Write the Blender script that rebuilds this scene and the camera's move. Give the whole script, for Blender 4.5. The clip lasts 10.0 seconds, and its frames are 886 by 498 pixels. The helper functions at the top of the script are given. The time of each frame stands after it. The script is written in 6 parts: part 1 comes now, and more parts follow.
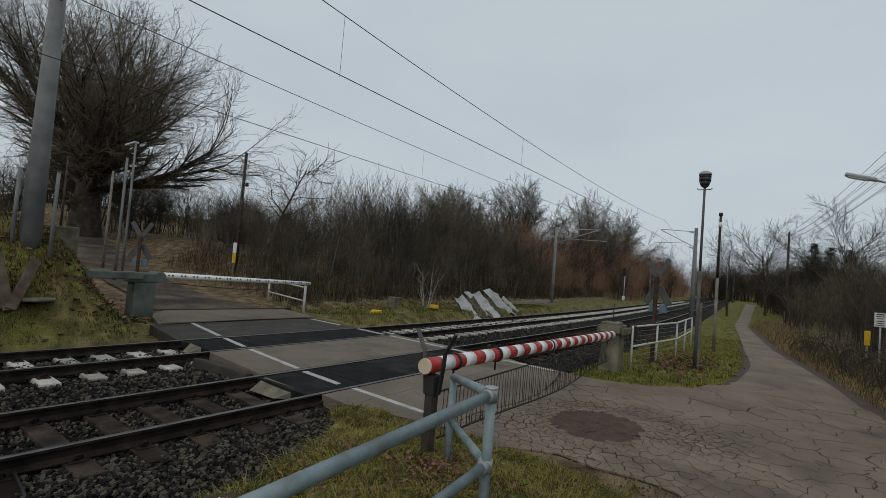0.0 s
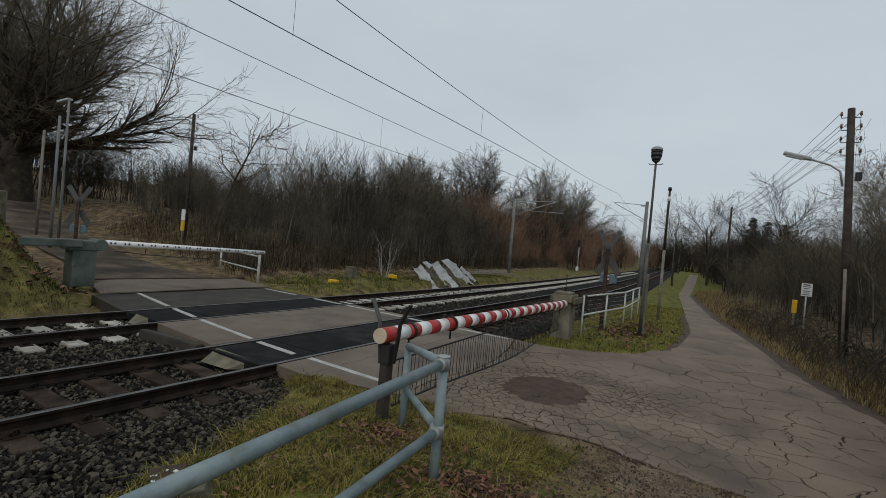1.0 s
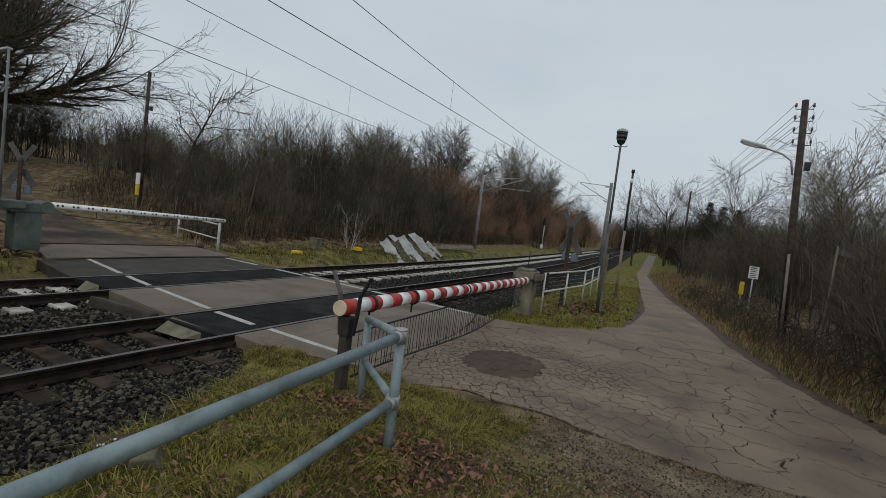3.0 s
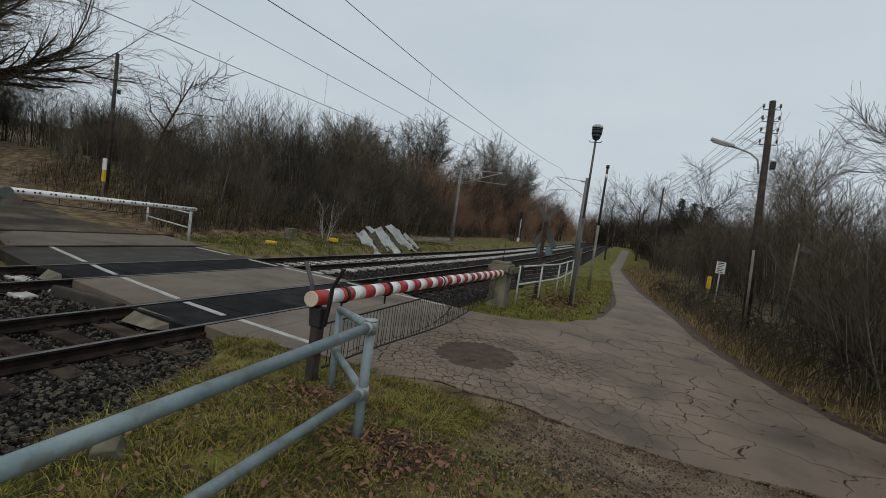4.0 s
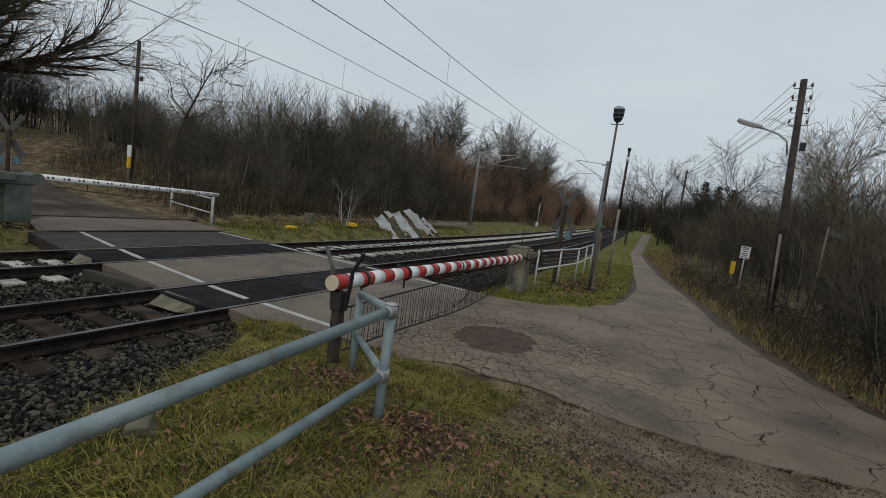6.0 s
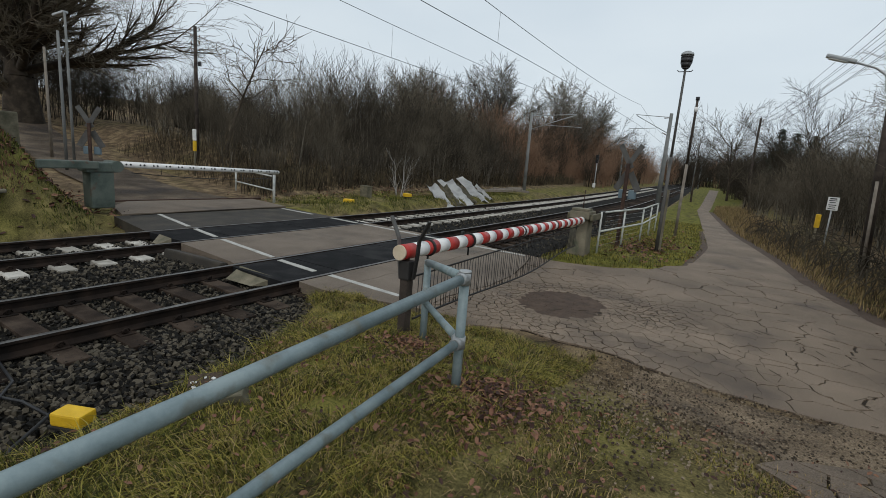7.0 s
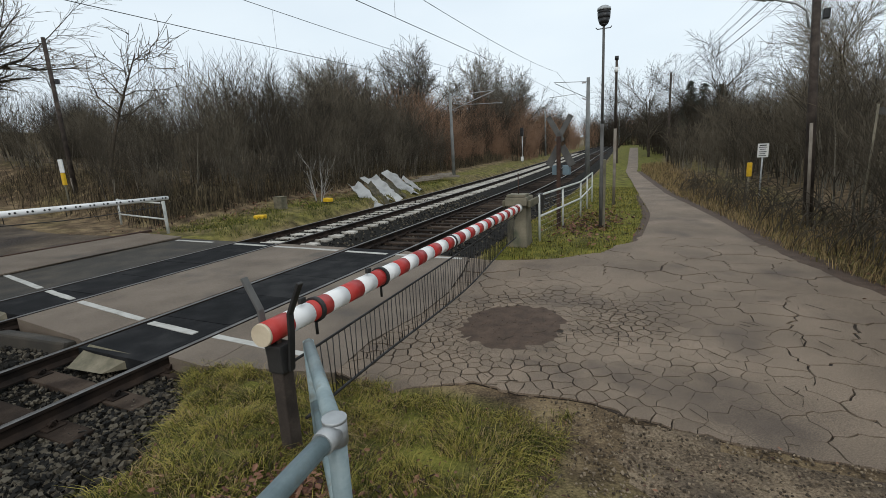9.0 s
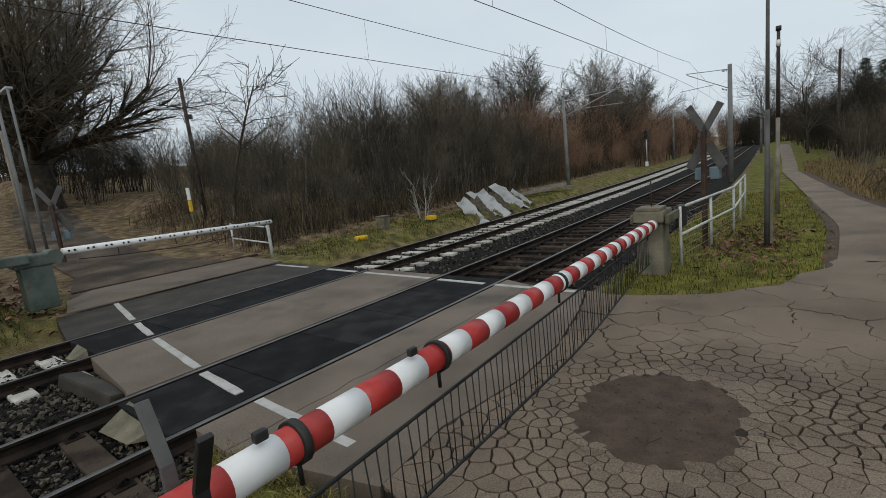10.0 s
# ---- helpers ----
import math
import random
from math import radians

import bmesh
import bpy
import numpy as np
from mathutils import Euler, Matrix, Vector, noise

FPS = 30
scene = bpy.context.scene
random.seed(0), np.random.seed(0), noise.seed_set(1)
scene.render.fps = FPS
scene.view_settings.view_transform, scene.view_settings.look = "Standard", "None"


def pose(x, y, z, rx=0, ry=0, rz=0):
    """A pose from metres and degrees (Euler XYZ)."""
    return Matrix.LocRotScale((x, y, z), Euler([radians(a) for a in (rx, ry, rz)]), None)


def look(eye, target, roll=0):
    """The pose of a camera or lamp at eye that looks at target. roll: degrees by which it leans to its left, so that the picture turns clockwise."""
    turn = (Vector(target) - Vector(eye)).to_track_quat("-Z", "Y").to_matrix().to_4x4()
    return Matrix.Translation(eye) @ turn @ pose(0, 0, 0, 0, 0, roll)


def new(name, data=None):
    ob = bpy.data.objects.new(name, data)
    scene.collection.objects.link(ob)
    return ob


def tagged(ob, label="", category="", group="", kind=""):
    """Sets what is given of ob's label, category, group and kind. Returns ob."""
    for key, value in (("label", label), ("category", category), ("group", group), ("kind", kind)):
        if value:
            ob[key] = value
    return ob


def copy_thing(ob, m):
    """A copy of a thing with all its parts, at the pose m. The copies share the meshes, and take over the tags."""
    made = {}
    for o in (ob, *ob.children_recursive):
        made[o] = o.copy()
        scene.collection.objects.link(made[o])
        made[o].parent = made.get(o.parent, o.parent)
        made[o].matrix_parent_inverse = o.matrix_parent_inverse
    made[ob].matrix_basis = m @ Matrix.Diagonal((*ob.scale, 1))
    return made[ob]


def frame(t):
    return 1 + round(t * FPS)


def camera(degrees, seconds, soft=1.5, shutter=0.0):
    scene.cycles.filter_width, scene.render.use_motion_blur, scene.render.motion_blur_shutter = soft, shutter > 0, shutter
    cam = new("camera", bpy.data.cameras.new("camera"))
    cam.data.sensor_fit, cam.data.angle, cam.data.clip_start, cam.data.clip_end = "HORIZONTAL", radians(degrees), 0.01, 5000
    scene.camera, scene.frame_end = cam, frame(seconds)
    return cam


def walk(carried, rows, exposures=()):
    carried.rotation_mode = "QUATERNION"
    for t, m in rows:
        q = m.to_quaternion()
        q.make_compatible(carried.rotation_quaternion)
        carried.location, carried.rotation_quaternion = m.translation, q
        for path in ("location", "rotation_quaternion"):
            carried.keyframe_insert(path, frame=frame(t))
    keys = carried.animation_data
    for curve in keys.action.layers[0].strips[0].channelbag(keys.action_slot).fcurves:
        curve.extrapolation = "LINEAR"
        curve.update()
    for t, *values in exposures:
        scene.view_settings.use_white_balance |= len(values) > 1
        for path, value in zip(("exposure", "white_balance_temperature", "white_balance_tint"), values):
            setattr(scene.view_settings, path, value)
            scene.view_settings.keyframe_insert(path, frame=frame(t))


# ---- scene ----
PATH = [
    (0, (5.995, -0.048, 2.125), (3.617, 3.163, 2.295), 4.62),
    (0.5, (6.011, -0.036, 2.132), (3.822, 3.311, 2.193), 4.33),
    (1, (6.024, -0.027, 2.136), (3.943, 3.389, 2.083), 5.12),
    (1.5, (6.035, -0.021, 2.139), (4.024, 3.434, 1.997), 5.84),
    (2, (6.043, -0.017, 2.140), (4.087, 3.467, 1.954), 6.17),
    (2.5, (6.051, -0.014, 2.141), (4.156, 3.502, 1.926), 6.52),
    (4, (6.125, -0.004, 2.144), (4.482, 3.633, 1.867), 7.85),
    (4.5, (6.131, -0.005, 2.146), (4.576, 3.668, 1.844), 8.16),
    (5, (6.135, -0.007, 2.147), (4.659, 3.696, 1.814), 8.52),
    (5.5, (6.132, -0.010, 2.146), (4.694, 3.706, 1.799), 8.62),
    (6, (6.119, -0.016, 2.146), (4.362, 3.553, 1.720), 7.66),
    (6.2, (6.115, -0.018, 2.146), (4.221, 3.470, 1.649), 7.27),
    (7.3, (5.930, 0.016, 2.094), (3.822, 3.315, 1.271), 3.66),
    (7.5, (5.966, 0.140, 2.150), (3.946, 3.488, 1.309), 1.89),
    (8, (5.761, 0.518, 2.119), (4.012, 4.015, 1.271), -0.22),
    (8.5, (5.696, 0.998, 2.262), (4.197, 4.596, 1.361), -2.10),
    (9, (5.401, 1.639, 2.277), (3.736, 5.179, 1.441), -3.08),
    (9.5, (4.975, 2.519, 2.293), (2.991, 5.908, 1.532), -4.41),
    (10, (4.752, 3.341, 2.187), (2.268, 6.407, 1.534), -6.29),
]
cam = camera(86.0, 10.0, soft=0.45)
walk(cam, [(t, look(e, g, r)) for t, e, g, r in PATH], exposures=[(0.0, 0.26), (1.2, 0.30), (2.5, 0.36), (5.5, 0.35), (6.2, 0.40), (7.3, 0.74), (8.5, 0.95), (9.3, 0.86), (10.0, 0.60)])

# ---- light: a grey overcast sky and a weak, wide sun ----
world = bpy.data.worlds.new("overcast_sky")
scene.world = world
world.use_nodes = True
wn, wl = world.node_tree.nodes, world.node_tree.links
wn.clear()
w_out = wn.new("ShaderNodeOutputWorld")
w_bg = wn.new("ShaderNodeBackground")
w_sky = wn.new("ShaderNodeTexSky")
w_sky.sky_type = "NISHITA"
w_sky.sun_disc = False
w_sky.sun_elevation, w_sky.sun_rotation = radians(32), radians(200)
w_sky.dust_density, w_sky.air_density = 4.0, 1.0
w_str = wn.new("ShaderNodeVectorMath")
w_str.operation = "SCALE"
w_str.inputs["Scale"].default_value = 0.10
w_co = wn.new("ShaderNodeTexCoord")
w_map = wn.new("ShaderNodeMapping")
w_map.inputs["Scale"].default_value = (1.0, 1.0, 2.6)
w_noise = wn.new("ShaderNodeTexNoise")
w_noise.inputs["Scale"].default_value = 2.2
w_noise.inputs["Detail"].default_value = 4.0
w_ramp = wn.new("ShaderNodeValToRGB")
w_ramp.color_ramp.elements[0].position, w_ramp.color_ramp.elements[0].color = 0.25, (0.575, 0.655, 0.72, 1)
w_ramp.color_ramp.elements[1].position, w_ramp.color_ramp.elements[1].color = 0.75, (0.675, 0.745, 0.79, 1)
w_mix = wn.new("ShaderNodeMix")
w_mix.data_type = "RGBA"
w_mix.inputs[0].default_value = 0.9
wl.new(w_sky.outputs["Color"], w_str.inputs[0])
wl.new(w_co.outputs["Generated"], w_map.inputs["Vector"])
wl.new(w_map.outputs["Vector"], w_noise.inputs["Vector"])
wl.new(w_noise.outputs["Fac"], w_ramp.inputs["Fac"])
wl.new(w_str.outputs["Vector"], w_mix.inputs[6])
wl.new(w_ramp.outputs["Color"], w_mix.inputs[7])
wl.new(w_mix.outputs[2], w_bg.inputs["Color"])
w_bg.inputs["Strength"].default_value = 0.72
wl.new(w_bg.outputs["Background"], w_out.inputs["Surface"])
sun_data = bpy.data.lights.new("sun", "SUN")
sun_data.energy, sun_data.angle, sun_data.color = 0.5, radians(25), (1.0, 0.97, 0.93)
sun = new("sun", sun_data)
sun.matrix_world = look((20, -30, 40), (0, 8, 0))


# ---- materials ----
def material(name, colours, rough=0.8, metal=0.0, scale=4.0, fine=60.0, bump=0.3, spread=(0.35, 0.65), fine_mix=0.25, per_piece=0.0, per_island=0.0, dist=0.01, spec=0.35, earthy=False, stain=None, stain_scale=1.0, stain_range=(0.55, 0.7)):
    """Two scales of variation between the colours, with fine relief; optional stains of their own shape."""
    if earthy:
        colours = [(r * 1.10, g * 0.98, b_ * 0.80) for r, g, b_ in colours]
    m = bpy.data.materials.new(name)
    m.use_nodes = True
    n, l = m.node_tree.nodes, m.node_tree.links
    b = n["Principled BSDF"]
    b.inputs["Roughness"].default_value = rough
    b.inputs["Metallic"].default_value = metal
    b.inputs["Specular IOR Level"].default_value = spec
    geo = n.new("ShaderNodeNewGeometry")
    big = n.new("ShaderNodeTexNoise")
    big.inputs["Scale"].default_value, big.inputs["Detail"].default_value = scale, 5.0
    small = n.new("ShaderNodeTexNoise")
    small.inputs["Scale"].default_value, small.inputs["Detail"].default_value = fine * 0.5, 9.0
    small.inputs["Roughness"].default_value = 0.72
    for t in (big, small):
        l.new(geo.outputs["Position"], t.inputs["Vector"])
    mixer = n.new("ShaderNodeMix")
    mixer.inputs[0].default_value = fine_mix
    l.new(big.outputs["Fac"], mixer.inputs[2])
    l.new(small.outputs["Fac"], mixer.inputs[3])
    value = mixer.outputs[0]
    for amount, source in ((per_piece, "object"), (per_island, "island")):
        if amount:
            if source == "object":
                rnd = n.new("ShaderNodeObjectInfo").outputs["Random"]
            else:
                rnd = geo.outputs["Random Per Island"]
            mm = n.new("ShaderNodeMath")
            mm.operation = "MULTIPLY_ADD"
            mm.inputs[1].default_value, mm.inputs[2].default_value = amount, -amount / 2
            l.new(rnd, mm.inputs[0])
            ad = n.new("ShaderNodeMath")
            l.new(value, ad.inputs[0])
            l.new(mm.outputs[0], ad.inputs[1])
            value = ad.outputs[0]
    ramp = n.new("ShaderNodeValToRGB")
    el = ramp.color_ramp.elements
    el[0].position, el[1].position = spread
    el[0].color, el[1].color = (*colours[0], 1), (*colours[-1], 1)
    for k, c in enumerate(colours[1:-1]):
        e = el.new(spread[0] + (spread[1] - spread[0]) * (k + 1) / (len(colours) - 1))
        e.color = (*c, 1)
    l.new(value, ramp.inputs["Fac"])
    colour = ramp.outputs["Color"]
    if stain:
        sn = n.new("ShaderNodeTexNoise")
        sn.inputs["Scale"].default_value, sn.inputs["Detail"].default_value = stain_scale, 6.0
        l.new(geo.outputs["Position"], sn.inputs["Vector"])
        sr = n.new("ShaderNodeMapRange")
        sr.inputs[1].default_value, sr.inputs[2].default_value = stain_range
        l.new(sn.outputs["Fac"], sr.inputs[0])
        sm = n.new("ShaderNodeMix")
        sm.data_type = "RGBA"
        l.new(sr.outputs[0], sm.inputs[0])
        l.new(colour, sm.inputs[6])
        sm.inputs[7].default_value = (*stain, 1)
        colour = sm.outputs[2]
    l.new(colour, b.inputs["Base Color"])
    if bump:
        bp = n.new("ShaderNodeBump")
        bp.inputs["Strength"].default_value, bp.inputs["Distance"].default_value = bump, dist
        l.new(small.outputs["Fac"], bp.inputs["Height"])
        l.new(bp.outputs["Normal"], b.inputs["Normal"])
    return m


M = {}
M["grass_blade"] = material("grass_blade", [(0.034, 0.038, 0.006), (0.13, 0.128, 0.018), (0.29, 0.24, 0.058)], 0.75, spec=0.2, per_island=0.6, scale=2.6, bump=0)
M["verge_blade"] = material("verge_blade", [(0.022, 0.032, 0.006), (0.070, 0.092, 0.015), (0.19, 0.165, 0.042)], 0.8, spec=0.15, per_island=0.55, scale=1.4, bump=0)
M["dry_blade"] = material("dry_blade", earthy=True, colours=[(0.05, 0.038, 0.020), (0.155, 0.122, 0.065), (0.32, 0.255, 0.145)], rough=0.8, per_island=0.6, scale=1.6, bump=0)
M["leaf_litter"] = material("leaf_litter", [(0.04, 0.016, 0.010), (0.12, 0.048, 0.028), (0.22, 0.11, 0.065)], 0.65, per_island=0.7, scale=3, bump=0)
M["moss"] = material("moss", [(0.05, 0.06, 0.015), (0.09, 0.10, 0.02), (0.14, 0.13, 0.04)], 0.95, scale=2, fine=80, bump=0.6)
# near black, so the shade in the gaps between stones sits in the colour
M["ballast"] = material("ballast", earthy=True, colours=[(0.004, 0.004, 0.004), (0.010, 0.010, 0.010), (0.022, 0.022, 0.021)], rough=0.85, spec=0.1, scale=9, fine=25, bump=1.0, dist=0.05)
M["ballast_stone"] = material("ballast_stone", earthy=True, colours=[(0.006, 0.006, 0.006), (0.022, 0.021, 0.020), (0.080, 0.076, 0.068)], rough=0.75, spec=0.2, scale=5, fine=90, bump=0.3, per_island=0.75)
M["rail_rust"] = material("rail_rust", [(0.009, 0.007, 0.006), (0.02, 0.014, 0.011), (0.038, 0.025, 0.018)], 0.85, spec=0.15, scale=4, fine=120)
M["rail_head"] = material("rail_head", [(0.11, 0.10, 0.095), (0.22, 0.21, 0.20)], 0.42, metal=0.9, scale=3, fine=150, bump=0.05)
M["sleeper_wood"] = material("sleeper_wood", earthy=True, colours=[(0.012, 0.0095, 0.009), (0.028, 0.022, 0.020), (0.060, 0.049, 0.045)], rough=0.9, spec=0.12, scale=3, fine=70, bump=0.6, per_piece=0.3)
M["sleeper_concrete"] = material("sleeper_concrete", [(0.27, 0.25, 0.215), (0.39, 0.365, 0.32), (0.50, 0.47, 0.42)], 0.85, scale=5, fine=80, per_piece=0.3)
M["rubber"] = material("rubber", [(0.007, 0.0075, 0.008), (0.013, 0.013, 0.014), (0.026, 0.026, 0.026)], 0.85, spec=0.12, scale=2.5, fine=90, bump=0.4, per_piece=0.15)
M["asphalt"] = material("asphalt", earthy=True, colours=[(0.078, 0.064, 0.055), (0.165, 0.139, 0.122), (0.27, 0.230, 0.204)], rough=0.75, scale=0.8, fine=170, bump=1.0, fine_mix=0.72, spread=(0.40, 0.61), per_piece=0.05, stain=(0.066, 0.050, 0.041), stain_scale=0.9, stain_range=(0.54, 0.80))
M["asphalt_dark"] = material("asphalt_dark", earthy=True, colours=[(0.018, 0.018, 0.018), (0.034, 0.032, 0.030), (0.062, 0.056, 0.051)], rough=0.7, scale=1.6, fine=120, bump=0.5)
M["crossing_slab"] = material("crossing_slab", colours=[(0.092, 0.070, 0.052), (0.152, 0.119, 0.090), (0.21, 0.168, 0.13)], rough=0.75, scale=0.9, fine=170, bump=0.9, fine_mix=0.65, spread=(0.40, 0.60), stain=(0.082, 0.068, 0.056), stain_scale=0.8)
M["path"] = material("path", earthy=True, colours=[(0.078, 0.064, 0.055), (0.165, 0.139, 0.122), (0.27, 0.230, 0.204)], rough=0.75, scale=0.8, fine=170, bump=1.0, fine_mix=0.72, spread=(0.40, 0.61), per_piece=0.05, stain=(0.066, 0.050, 0.041), stain_scale=0.9, stain_range=(0.54, 0.80))
M["gravel"] = material("gravel", earthy=True, colours=[(0.07, 0.055, 0.042), (0.20, 0.163, 0.128), (0.36, 0.306, 0.248)], rough=0.95, scale=2.2, fine=90, bump=1.0, dist=0.04, fine_mix=0.66, spread=(0.41, 0.60), stain=(0.07, 0.053, 0.039), stain_scale=1.6, stain_range=(0.5, 0.72))
M["muddy_road"] = material("muddy_road", earthy=True, colours=[(0.036, 0.028, 0.022), (0.080, 0.065, 0.053), (0.15, 0.128, 0.107)], rough=0.8, scale=0.9, fine=50, bump=1.0, dist=0.04, fine_mix=0.4, spread=(0.38, 0.62), stain=(0.036, 0.026, 0.020), stain_scale=0.7, stain_range=(0.5, 0.65))
M["pebble"] = material("pebble", earthy=True, colours=[(0.045, 0.037, 0.029), (0.115, 0.096, 0.077), (0.21, 0.183, 0.152)], rough=0.85, scale=3, fine=50, per_island=0.8)
M["mud"] = material("mud", earthy=True, colours=[(0.036, 0.025, 0.020), (0.062, 0.044, 0.036), (0.10, 0.074, 0.061)], rough=0.8, scale=5, fine=120, bump=0.8, fine_mix=0.5)
M["crack_dirt"] = material("crack_dirt", earthy=True, colours=[(0.014, 0.011, 0.009), (0.026, 0.020, 0.017), (0.045, 0.036, 0.030)], rough=0.9, scale=6, fine=120, bump=0.6, fine_mix=0.5)
M["line_paint"] = material("line_paint", [(0.20, 0.19, 0.17), (0.36, 0.35, 0.32), (0.44, 0.43, 0.40)], 0.7, scale=4, fine=70, spread=(0.3, 0.55))
M["red_paint"] = material("red_paint", [(0.22, 0.015, 0.015), (0.38, 0.025, 0.022), (0.46, 0.05, 0.04)], 0.45, scale=3, fine=40, bump=0.1)
M["white_paint"] = material("white_paint", [(0.45, 0.44, 0.42), (0.66, 0.65, 0.63), (0.76, 0.75, 0.73)], 0.45, scale=3, fine=40, bump=0.1, spread=(0.25, 0.5))
M["boom_end"] = material("boom_end", [(0.45, 0.36, 0.25), (0.62, 0.52, 0.38)], 0.6)
M["railing_paint"] = material("railing_paint", [(0.12, 0.163, 0.17), (0.185, 0.238, 0.248), (0.255, 0.31, 0.312)], 0.40, scale=5, fine=90, bump=0.15, stain=(0.14, 0.145, 0.12), stain_scale=7, stain_range=(0.56, 0.72))
M["galvanised"] = material("galvanised", [(0.30, 0.31, 0.31), (0.45, 0.46, 0.46)], 0.5, metal=0.5, scale=6, fine=60)
M["pale_rail"] = material("pale_rail", [(0.34, 0.36, 0.34), (0.50, 0.51, 0.48), (0.58, 0.58, 0.55)], 0.55, scale=5, fine=60)
M["dark_steel"] = material("dark_steel", [(0.02, 0.02, 0.02), (0.045, 0.042, 0.04)], 0.6, metal=0.4, scale=6)
M["rust_steel"] = material("rust_steel", [(0.03, 0.017, 0.013), (0.055, 0.03, 0.021), (0.085, 0.05, 0.036)], 0.8, scale=5, fine=70)
M["concrete"] = material("concrete", earthy=True, colours=[(0.09, 0.09, 0.078), (0.15, 0.148, 0.13), (0.22, 0.215, 0.19)], rough=0.85, scale=2.5, fine=60, stain=(0.07, 0.085, 0.055), stain_scale=2.0)
M["concrete_mast"] = material("concrete_mast", [(0.11, 0.115, 0.11), (0.165, 0.17, 0.165), (0.22, 0.22, 0.21)], 0.85, scale=1.5, fine=60)
M["old_concrete"] = material("old_concrete", earthy=True, colours=[(0.07, 0.075, 0.06), (0.12, 0.12, 0.10), (0.19, 0.185, 0.16)], rough=0.9, scale=4, fine=50, bump=0.5)
M["pole_wood"] = material("pole_wood", [(0.022, 0.017, 0.014), (0.045, 0.034, 0.027), (0.08, 0.062, 0.05)], 0.85, scale=4, fine=90, bump=0.5)
M["pale_wood"] = material("pale_wood", [(0.15, 0.125, 0.10), (0.25, 0.22, 0.18)], 0.8, scale=4, fine=70)
M["green_cabinet"] = material("green_cabinet", [(0.05, 0.066, 0.055), (0.085, 0.106, 0.09), (0.12, 0.135, 0.115)], 0.5, scale=3, fine=60, stain=(0.10, 0.07, 0.05), stain_scale=3.5, stain_range=(0.62, 0.7))
M["sign_back"] = material("sign_back", [(0.065, 0.062, 0.058), (0.115, 0.112, 0.106)], 0.7, metal=0.1, scale=4)
M["sign_white"] = material("sign_white", [(0.6, 0.6, 0.58), (0.74, 0.74, 0.72)], 0.5, scale=5)
M["yellow_paint"] = material("yellow_paint", [(0.55, 0.33, 0.015), (0.75, 0.47, 0.025)], 0.5, scale=6)
M["black_plastic"] = material("black_plastic", [(0.012, 0.012, 0.013), (0.03, 0.03, 0.032)], 0.4, scale=5)
M["lamp_grey"] = material("lamp_grey", [(0.30, 0.32, 0.33), (0.42, 0.44, 0.45)], 0.4, scale=5)
M["hut_blue"] = material("hut_blue", [(0.11, 0.16, 0.19), (0.16, 0.22, 0.255)], 0.6, scale=3)
M["wire"] = material("wire", [(0.03, 0.032, 0.03), (0.06, 0.065, 0.06)], 0.6, metal=0.5)
M["insulator"] = material("insulator", [(0.10, 0.06, 0.04), (0.2, 0.13, 0.10)], 0.3)
M["bark"] = material("bark", earthy=True, colours=[(0.025, 0.021, 0.018), (0.05, 0.043, 0.036), (0.09, 0.079, 0.066)], rough=0.95, scale=3, fine=40, bump=0.6, per_piece=0.2)
M["twig"] = material("twig", colours=[(0.038, 0.030, 0.020), (0.078, 0.064, 0.044), (0.150, 0.126, 0.090)], rough=0.95, scale=1.0, fine=12, bump=0, per_piece=0.35)
M["stem_grey"] = material("stem_grey", colours=[(0.055, 0.046, 0.034), (0.115, 0.10, 0.076), (0.20, 0.178, 0.14)], rough=0.95, scale=1.2, fine=14, bump=0, per_piece=0.4, per_island=0.5)
M["twig_red"] = material("twig_red", [(0.10, 0.056, 0.033), (0.19, 0.11, 0.066), (0.27, 0.165, 0.105)], 0.95, scale=1.0, fine=12, bump=0, per_piece=0.3)
M["brush"] = material("brush", colours=[(0.020, 0.015, 0.009), (0.050, 0.038, 0.022), (0.12, 0.093, 0.053)], rough=0.95, scale=1.6, fine=8, bump=0, per_piece=0.35, per_island=0.4)
M["conifer"] = material("conifer", [(0.018, 0.03, 0.02), (0.04, 0.055, 0.035)], 0.9, scale=3, bump=0, per_island=0.4)
M["old_plank"] = material("old_plank", [(0.055, 0.038, 0.026), (0.10, 0.074, 0.052), (0.15, 0.115, 0.085)], 0.85, scale=4, fine=70)
M["birch"] = material("birch", [(0.25, 0.24, 0.22), (0.42, 0.40, 0.37)], 0.9, scale=5)
M["tarp"] = material("tarp", [(0.42, 0.42, 0.41), (0.60, 0.60, 0.59), (0.70, 0.70, 0.69)], 0.6, scale=1.5, fine=20)


# ---- helpers for meshes ----
def part(name, bm, mat, parent=None, label=""):
    """Links a bmesh as one mesh object, under a thing or under a part."""
    me = bpy.data.meshes.new(name)
    bm.normal_update()
    bm.to_mesh(me)
    bm.free()
    return put_mesh(name, me, mat, parent, label)


def put_mesh(name, me, mat, parent=None, label=""):
    ob = new(name, me)
    if mat is not None and not me.materials:
        for k in (mat if isinstance(mat, (list, tuple)) else [mat]):
            me.materials.append(M[k])
    if parent is not None:
        ob.parent = parent
    if label:
        tagged(ob, label)
    return ob


def raw(name, verts, faces, mat, parent=None, label=""):
    me = bpy.data.meshes.new(name)
    me.from_pydata(verts, [], faces)
    me.update()
    return put_mesh(name, me, mat, parent, label)


